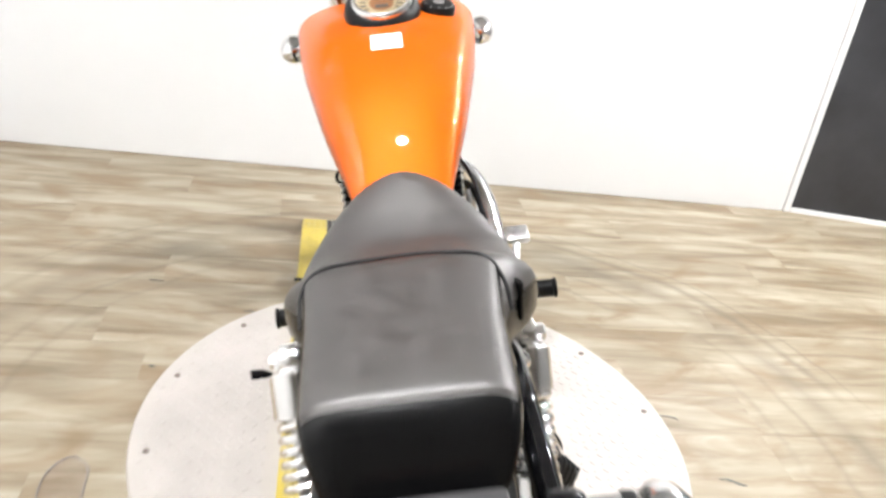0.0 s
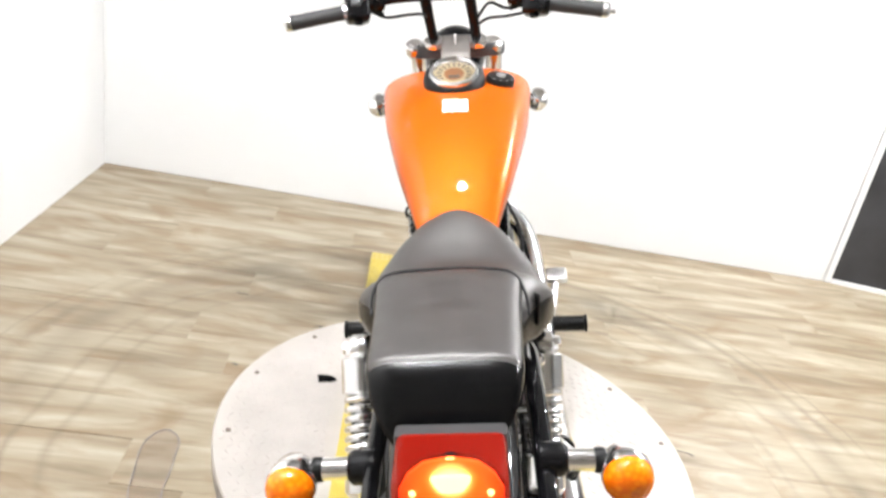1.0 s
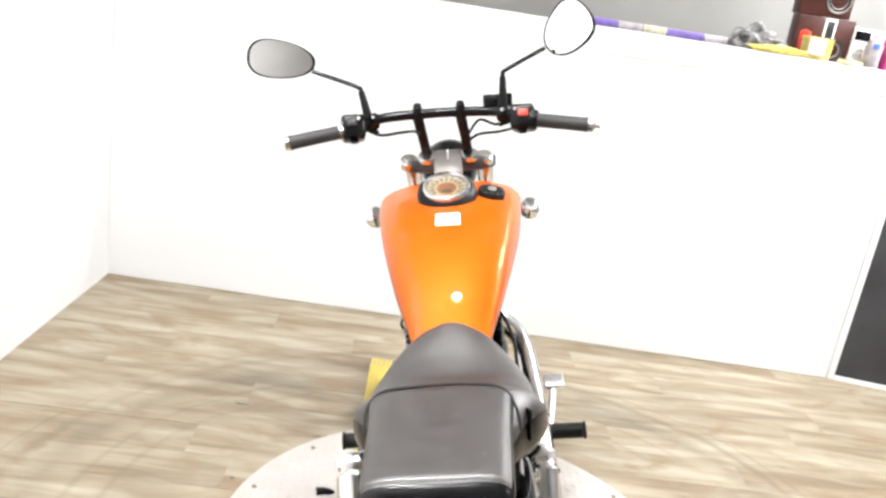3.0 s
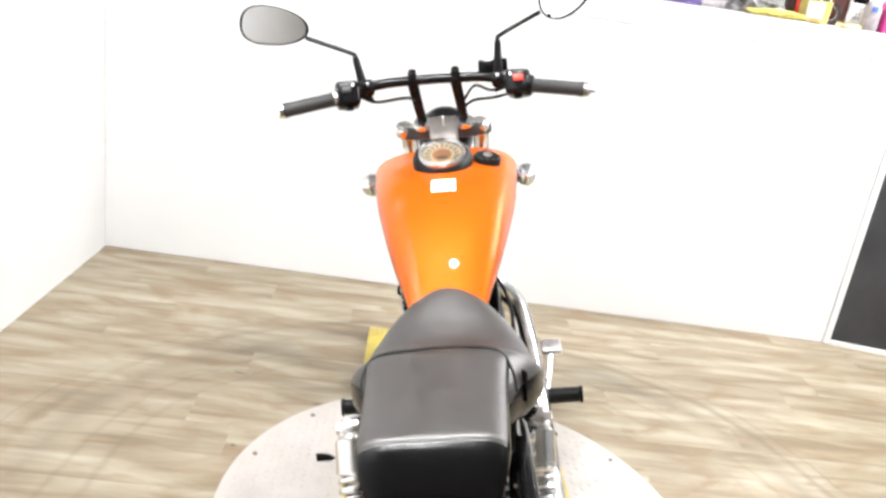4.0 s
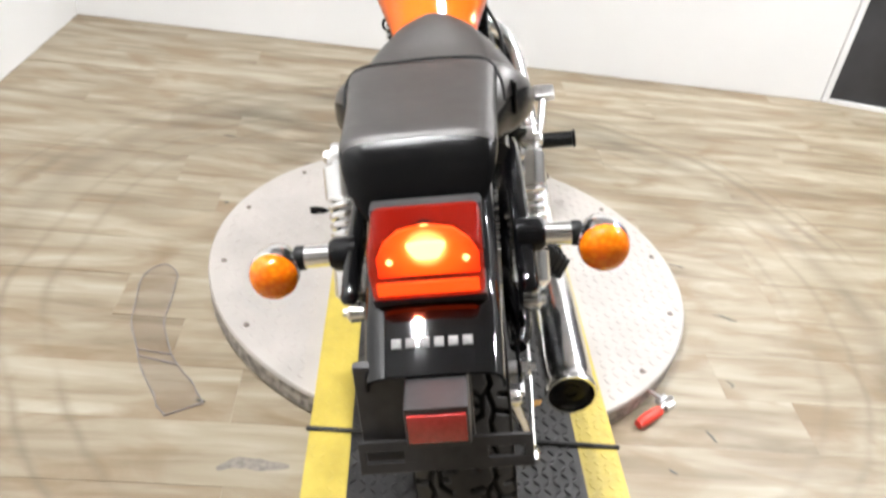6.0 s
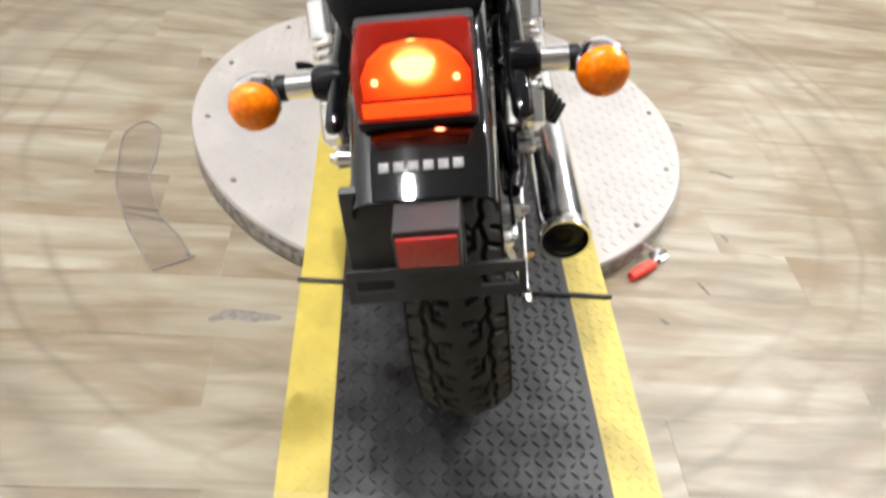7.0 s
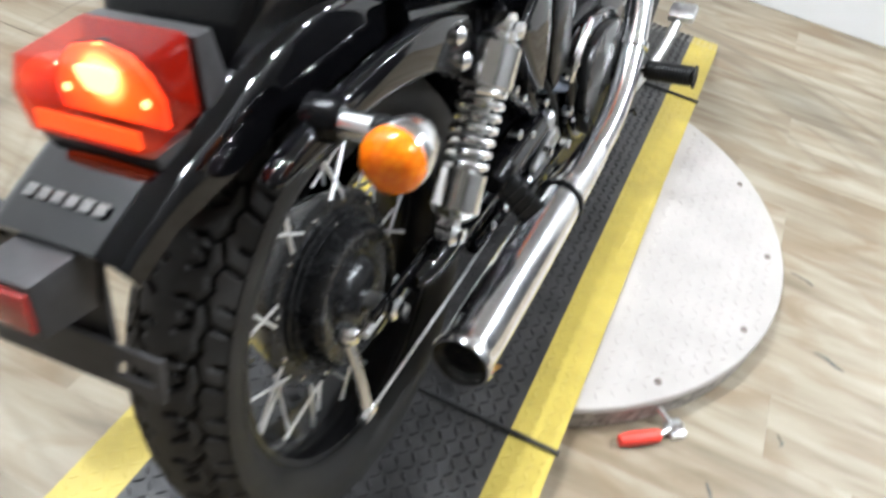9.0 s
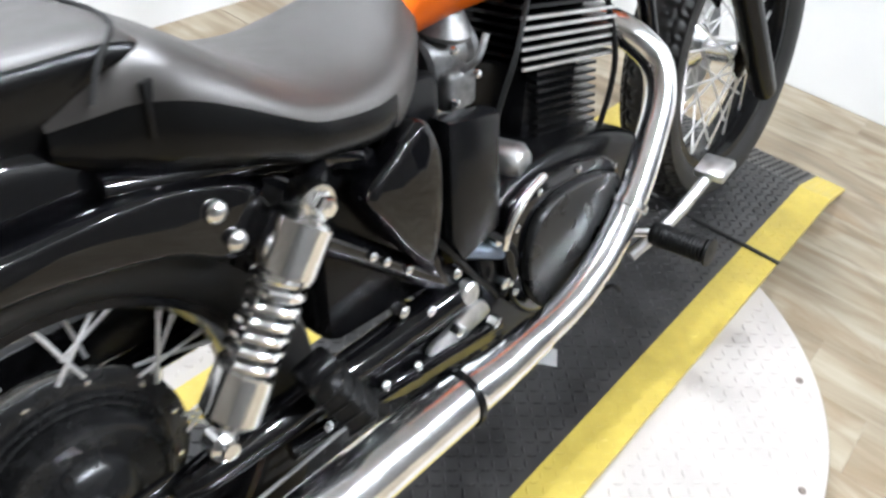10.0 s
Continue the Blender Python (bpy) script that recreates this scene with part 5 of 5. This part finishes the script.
# ---------------------------------------------------------------- small things on the floor
cl = thing("toggle_clamp", "toggle clamp with a red rubber handle at the turntable's foot", "clamp", pose(0.411, 0.153, 0.0, 0, 0, 38))
part("handle", tube([(-0.045, 0, 0.012), (-0.02, 0, 0.014), (0.02, 0, 0.013), (0.03, 0, 0.012)], [0.010, 0.0125, 0.012, 0.009], 14, 5), M_RED, cl, "red rubber handle")
part("lever", tube([(0.03, 0, 0.012), (0.055, 0.008, 0.016), (0.07, 0.002, 0.03)], 0.005, 8, 4), M_ALU, cl)
part("base", box((0.03, 0.035, 0.012), pose(0.068, 0.012, 0.006), 0.003), M_ALU, cl)
part("jaw", tube([(0.06, 0.02, 0.014), (0.04, 0.045, 0.03)], 0.005, 8, 2, True), M_ALU, cl)

# scuffs: flakes and worn patches lying on the boards
M_FLAKE = mat("dark_rubber_flake", (0.10, 0.095, 0.085), 0.8, spread=0.4, scale=200)
M_STAIN = mat("grey_worn_patch", (0.20, 0.175, 0.15), 0.6, spread=0.3, scale=90)


def flake(name, pts, width, material, label, category):
    s = spline(pts, 6)
    bm = bmesh.new()
    rings = []
    for i, q in enumerate(s):
        w = width * (0.25 + 0.75 * math.sin(math.pi * (i + 0.5) / len(s))) * (1 + 0.12 * math.sin(i * 1.3))
        t = np.array(s[min(i + 1, len(s) - 1)]) - np.array(s[max(i - 1, 0)])
        t = t / np.linalg.norm(t)
        rings.append([(q[0] - t[1] * w, q[1] + t[0] * w, 0.0008), (q[0], q[1], 0.0022), (q[0] + t[1] * w, q[1] - t[0] * w, 0.0008), (q[0], q[1], 0.0002)])
    loft(bm, rings)
    return tagged(part(name, bm, material), label, category)


for pts, w in (([(0.676, 0.540), (0.699, 0.538), (0.721, 0.525), (0.736, 0.521)], 0.0045), ([(0.528, 0.132), (0.536, 0.115), (0.543, 0.098)], 0.003),
               ([(-0.434, 1.143), (-0.414, 1.147), (-0.399, 1.133)], 0.004), ([(-0.534, 0.127), (-0.514, 0.123)], 0.003), ([(0.416, 0.020), (0.431, 0.006)], 0.003), ([(0.608, 0.761), (0.648, 0.752), (0.659, 0.742)], 0.003),
               ([(-0.624, 0.885), (-0.609, 0.881)], 0.005), ([(-0.704, 1.286), (-0.664, 1.281)], 0.003), ([(0.628, 0.294), (0.640, 0.280), (0.633, 0.271)], 0.002)):
    flake("floor_flake", pts, w, M_FLAKE, "dark curled flake of rubber on the floorboards", "debris")
flake("floor_patch", [(-0.459, -0.043), (-0.424, -0.026), (-0.374, -0.029), (-0.329, -0.028)], 0.014, M_STAIN, "grey worn patch in the floorboards", "stain")

# clear plastic bag lying flat
M_CLEAR = bpy.data.materials.new("clear_film")
M_CLEAR.use_nodes = True
nt = M_CLEAR.node_tree
tr2 = nt.nodes.new("ShaderNodeBsdfTransparent")
tr2.inputs["Color"].default_value = (0.93, 0.915, 0.905, 1)
mx2 = nt.nodes.new("ShaderNodeMixShader")
mx2.inputs["Fac"].default_value = 0.07
pb2 = nt.nodes["Principled BSDF"]
pb2.inputs["Base Color"].default_value = (0.34, 0.31, 0.30, 1)
pb2.inputs["Roughness"].default_value = 0.25
nt.links.new(tr2.outputs[0], mx2.inputs[1])
nt.links.new(pb2.outputs[0], mx2.inputs[2])
nt.links.new(mx2.outputs[0], nt.nodes["Material Output"].inputs["Surface"])
M_FILMEDGE = mat("film_edge", (0.19, 0.175, 0.17), 0.5, spread=0.3, scale=80)
film = thing("plastic_film", "strip of clear plastic film stuck to the floorboards", "plastic film")
mid = spline([(-0.706, 0.568), (-0.700, 0.474), (-0.686, 0.352), (-0.640, 0.236), (-0.581, 0.145), (-0.552, 0.097)], 6)
left, right = [], []
for i, q in enumerate(mid):
    t = np.array(mid[min(i + 1, len(mid) - 1)]) - np.array(mid[max(i - 1, 0)])
    t = t / np.linalg.norm(t)
    u = i / (len(mid) - 1)
    w = 0.036 * min(1, math.sqrt(max(0.0, 1 - (1 - min(1, u * 8)) ** 2))) * (1 + 0.12 * math.sin(9 * u))
    w = max(w, 0.006)
    left.append((q[0] - t[1] * w, q[1] + t[0] * w, 0.0025))
    right.append((q[0] + t[1] * w, q[1] - t[0] * w, 0.0025))
bm = bmesh.new()
loft(bm, [left, right], False, False)
part("film", bm, M_CLEAR, film)
for pts in (left, right, [left[0], right[0]], [left[-1], right[-1]], [left[18], right[16]], [left[20], right[17]]):
    bm = bmesh.new()
    edge_r = [0.0010 + 0.0009 * abs(math.sin(0.9 * i + len(pts))) for i in range(len(pts))]
    add_tube(bm, [Vector((q[0] + 0.0015 * math.sin(0.9 * i), q[1] + 0.001 * math.cos(1.3 * i), q[2])) for i, q in enumerate(pts)], edge_r, 6)
    part("film_edge", bm, M_FILMEDGE, film)

# leaf and card on the ramp
M_LEAF = mat("dry_leaf", (0.55, 0.27, 0.05), 0.6, spread=0.3, scale=200)
bm = bmesh.new()
lv = [bm.verts.new(q) for q in ((0.131, 0.088, 0.0762), (0.140, 0.091, 0.0812), (0.149, 0.097, 0.0777), (0.153, 0.107, 0.0832), (0.144, 0.106, 0.0802), (0.136, 0.102, 0.0842))]
bm.faces.new(lv)
bmesh.ops.solidify(bm, geom=bm.faces[:], thickness=0.0006)
tagged(part("dry_leaf", bm, M_LEAF), "small curled orange dry leaf on the ramp", "leaf")

bm = bmesh.new()
lv = [bm.verts.new(q) for q in ((0.063, 0.578, 0.0764), (0.115, 0.611, 0.0764), (0.093, 0.644, 0.0777), (0.071, 0.635, 0.0787))]
bm.faces.new(lv)
bmesh.ops.solidify(bm, geom=bm.faces[:], thickness=0.0008)
tagged(part("paper_scrap", bm, M_WHITE, smooth=False), "small torn scrap of white paper on the ramp", "paper")

# ---------------------------------------------------------------- things on the partition
M_PURPLE = mat("purple_film", (0.15, 0.10, 0.33), 0.45, spread=0.35, scale=40)
M_LILAC = mat("pale_lilac_film", (0.36, 0.33, 0.35), 0.4, spread=0.25, scale=40)
M_WOODBOX = mat("dark_red_wood", (0.065, 0.020, 0.016), 0.35, spread=0.2, scale=25)
M_BUCKET = mat("yellowed_white_plastic", (0.60, 0.48, 0.15), 0.5, spread=0.3, scale=30)
M_CREAM = mat("cream_film", (0.50, 0.46, 0.34), 0.45, spread=0.25, scale=40)
M_MAGENTA = mat("magenta_card", (0.50, 0.04, 0.20), 0.4, spread=0.15)
M_GREYBAG = mat("grey_black_plastic_bag", (0.16, 0.155, 0.155), 0.4, spread=0.97, scale=34)
M_PINK = mat("pink_card", (0.62, 0.25, 0.36), 0.5, spread=0.2, scale=60)
M_BLUE = mat("blue_label", (0.08, 0.16, 0.60), 0.5)
TZ = TOP + 0.0005
tb = thing("wrapped_tube", "long tube wrapped in purple and pale film on the partition", "tube")
for x0, x1, m in ((0.300, 0.468, M_PURPLE), (0.468, 0.571, M_LILAC), (0.571, 0.665, M_CREAM), (0.665, 0.813, M_PURPLE), (0.813, 0.905, M_LILAC)):
    part("wrap", tube([(x0, 2.2240 - 0.0288 * x0, TZ + 0.0155), (x1, 2.2240 - 0.0288 * x1, TZ + 0.0155)], 0.0150, 14, 1, True), m, tb)
for x0 in (0.468, 0.569, 0.663, 0.811):
    part("band", tube([(x0, 2.2240 - 0.0288 * x0, TZ + 0.0155), (x0 + 0.004, 2.2240 - 0.0288 * x0, TZ + 0.0155)], 0.0156, 14, 1, True), M_GREYBAG, tb, "dark tape band")
bag = bmesh.new()
bmesh.ops.create_icosphere(bag, subdivisions=4, radius=1)
for v in bag.verts:
    p = v.co.copy()
    f = 1 + 0.35 * noise.noise(p * 2.3) + 0.22 * noise.noise(p * 5.5)
    lean = 1.0 - 0.55 * max(0.0, p.x)
    v.co = Vector((1.040 + p.x * 0.105 * f, 2.222 + p.y * 0.045 * f, TZ + max(0.0, 0.032 + p.z * 0.062 * f * lean)))
tagged(part("plastic_bag", bag, M_GREYBAG), "crumpled grey and black plastic bag on the partition", "bag")
spk = thing("loudspeaker", "dark red-brown wooden loudspeaker box with round grey drivers", "loudspeaker", pose(1.300, 2.285, TZ, 0, 0, -3))
part("cabinet", box((0.225, 0.08, 0.165), pose(0.006, 0, 0.0825), 0.004), M_WOODBOX, spk)
part("upper_cabinet", box((0.205, 0.075, 0.20), pose(-0.014, 0, 0.2665), 0.004), M_WOODBOX, spk)
part("driver", lathe([(0.050, 0), (0.050, 0.006), (0.041, 0.004), (0.02, -0.004), (0.001, -0.002)], (0.030, -0.0375, 0.232), (0, -1, 0), 32), M_HEAD, spk, "grey round driver")
part("driver_ring", lathe([(0.041, 0.004), (0.041, 0.008), (0.036, 0.008), (0.036, 0.002)], (0.030, -0.0375, 0.232), (0, -1, 0), 32, True), M_SATIN, spk)
part("badge_frame", box((0.046, 0.004, 0.085), pose(0.022, -0.0405, 0.118), 0.001), M_WHITE, spk, "white window frame")
part("badge", box((0.029, 0.005, 0.066), pose(0.022, -0.042, 0.118), 0.001), M_DARKPANEL, spk, "dark window")
bk = thing("plastic_tub", "white plastic tub with yellow stains standing on the partition", "tub", pose(1.266, 2.200, TZ))
part("tub_body", lathe([(0.001, 0), (0.050, 0.001), (0.055, 0.004), (0.060, 0.078), (0.062, 0.081), (0.058, 0.083), (0.054, 0.06)], (0, 0, 0), (0, 0, 1), 28), M_BUCKET, bk)
part("tub_label", box((0.062, 0.004, 0.060), pose(-0.022, -0.0535, 0.046, 4, 0, -20), 0.0015), M_WHITE, bk, "white label")
rb2 = thing("spray_bottle", "red plastic bottle with a narrow neck behind the tub", "bottle", pose(1.232, 2.226, TZ, 0, 0, 0))
part("bottle_body", lathe([(0.001, 0), (0.024, 0.001), (0.026, 0.01), (0.026, 0.098), (0.020, 0.104), (0.012, 0.108)], (0, 0.036, 0), (0, 0, 1), 20), M_RED, rb2)
part("cap", lathe([(0.013, 0.106), (0.013, 0.118), (0.009, 0.124), (0.008, 0.138), (0.001, 0.140)], (0, 0.036, 0), (0, 0, 1), 16), M_RED, rb2, "red nozzle cap")
dk = thing("tape_roll", "black roll of tape standing on edge behind the tub", "tape roll", pose(1.335, 2.222, TZ))
part("roll", lathe([(0.030, -0.012), (0.044, -0.012), (0.044, 0.012), (0.030, 0.012)], (0, 0, 0.044), (0.35, 1, 0), 28, True), M_FLATBLACK, dk)
part("core", lathe([(0.027, -0.011), (0.030, -0.011), (0.030, 0.011), (0.027, 0.011)], (0, 0, 0.044), (0.35, 1, 0), 28, True), M_LILAC, dk, "grey card core")
cbx = thing("carton", "white carton with a dark window and rows of small holes", "box", pose(1.480, 2.250, TZ))
part("carton_body", box((0.130, 0.05, 0.142), pose(0, 0, 0.071), 0.003), M_WHITE, cbx)
part("carton_window", box((0.062, 0.003, 0.036), pose(-0.030, -0.0255, 0.114), 0.001), M_SATIN, cbx, "dark window")
for k in range(4):
    for j in range(3):
        part("hole", box((0.006, 0.003, 0.010), pose(-0.050 + 0.014 * k, -0.0252, 0.040 + 0.018 * j), 0.0005), M_LILAC, cbx)
bt = thing("clear_bottle", "clear plastic bottle with a small blue label", "bottle", pose(1.482, 2.180, TZ))
part("bottle_body", lathe([(0.001, 0), (0.030, 0.001), (0.033, 0.006), (0.033, 0.085), (0.020, 0.108), (0.014, 0.112), (0.014, 0.124), (0.001, 0.125)], (0, 0, 0), (0, 0, 1), 22), M_LILAC, bt)
part("bottle_label", box((0.024, 0.004, 0.022), pose(-0.008, -0.0325, 0.082), 0.001), M_BLUE, bt, "blue label")
mg = thing("magenta_carton", "small magenta carton with a pale pink side on the partition", "box", pose(1.556, 2.182, TZ, 0, 0, 12))
part("carton_body", box((0.062, 0.045, 0.118), pose(0, 0, 0.059), 0.002), M_MAGENTA, mg)
part("carton_stripe", box((0.036, 0.002, 0.080), pose(0.010, -0.0230, 0.064), 0.0005), M_PINK, mg, "pale pink panel")

# crumpled yellow cloth under the bag, flat notebook
M_CLOTH = mat("pale_yellow_cloth", (0.50, 0.42, 0.10), 0.8, spread=0.25, scale=60)
cloth = bmesh.new()
bmesh.ops.create_icosphere(cloth, subdivisions=4, radius=1)
for v in cloth.verts:
    p = v.co.copy()
    f = 1 + 0.3 * noise.noise(p * 2.1 + Vector((4, 1, 0))) + 0.2 * noise.noise(p * 6.0)
    v.co = Vector((1.118 + p.x * 0.125 * f, 2.166 + p.y * 0.014 * f, TZ + max(0.0, 0.012 + p.z * 0.016 * f)))
tagged(part("cloth", cloth, M_CLOTH), "crumpled pale yellow cloth in front of the bag", "cloth")
nb = thing("notebook", "small stack of pale green paper pads", "notebook", pose(1.400, 2.170, TZ, 0, 0, 6))
for k in range(3):
    part("pad", box((0.085, 0.045, 0.006), pose(0.002 * k, 0.001 * k, 0.003 + 0.0062 * k, 0, 0, 4 * k), 0.001), (M_BUCKET, M_WHITE, M_CLOTH)[k], nb)

# ---------------------------------------------------------------- boards
board_l, board_w = 1.22, 0.152
bm = bmesh.new()
add_box(bm, (board_l - 0.0004, board_w - 0.0004, 0.010), pose(0, 0, -0.005))
me = bpy.data.meshes.new("floor_board")
bm.to_mesh(me)
bm.free()
me.materials.append(M_BOARD)
rng = random.Random(5)
turn = pose(0, 0, 0, 0, 0, FLOOR_TURN)
for j in range(-24, 28):
    shift = rng.random() * board_l
    for i in range(-4, 5):
        q = turn @ Vector((i * board_l + shift, j * board_w, 0))
        lo, hi = max(q.x - board_l / 2, -1.52), min(q.x + board_l / 2, 2.74)
        if hi - lo < 0.03 or not -3.24 < q.y < 3.9:
            continue
        cut = (hi - lo) / board_l
        q.x = (lo + hi) / 2
        ob = new("floor_board", me)
        ob.parent = floor
        ob.matrix_world = Matrix.Translation(q) @ turn @ Matrix.Diagonal((cut, 1, 1, 1))
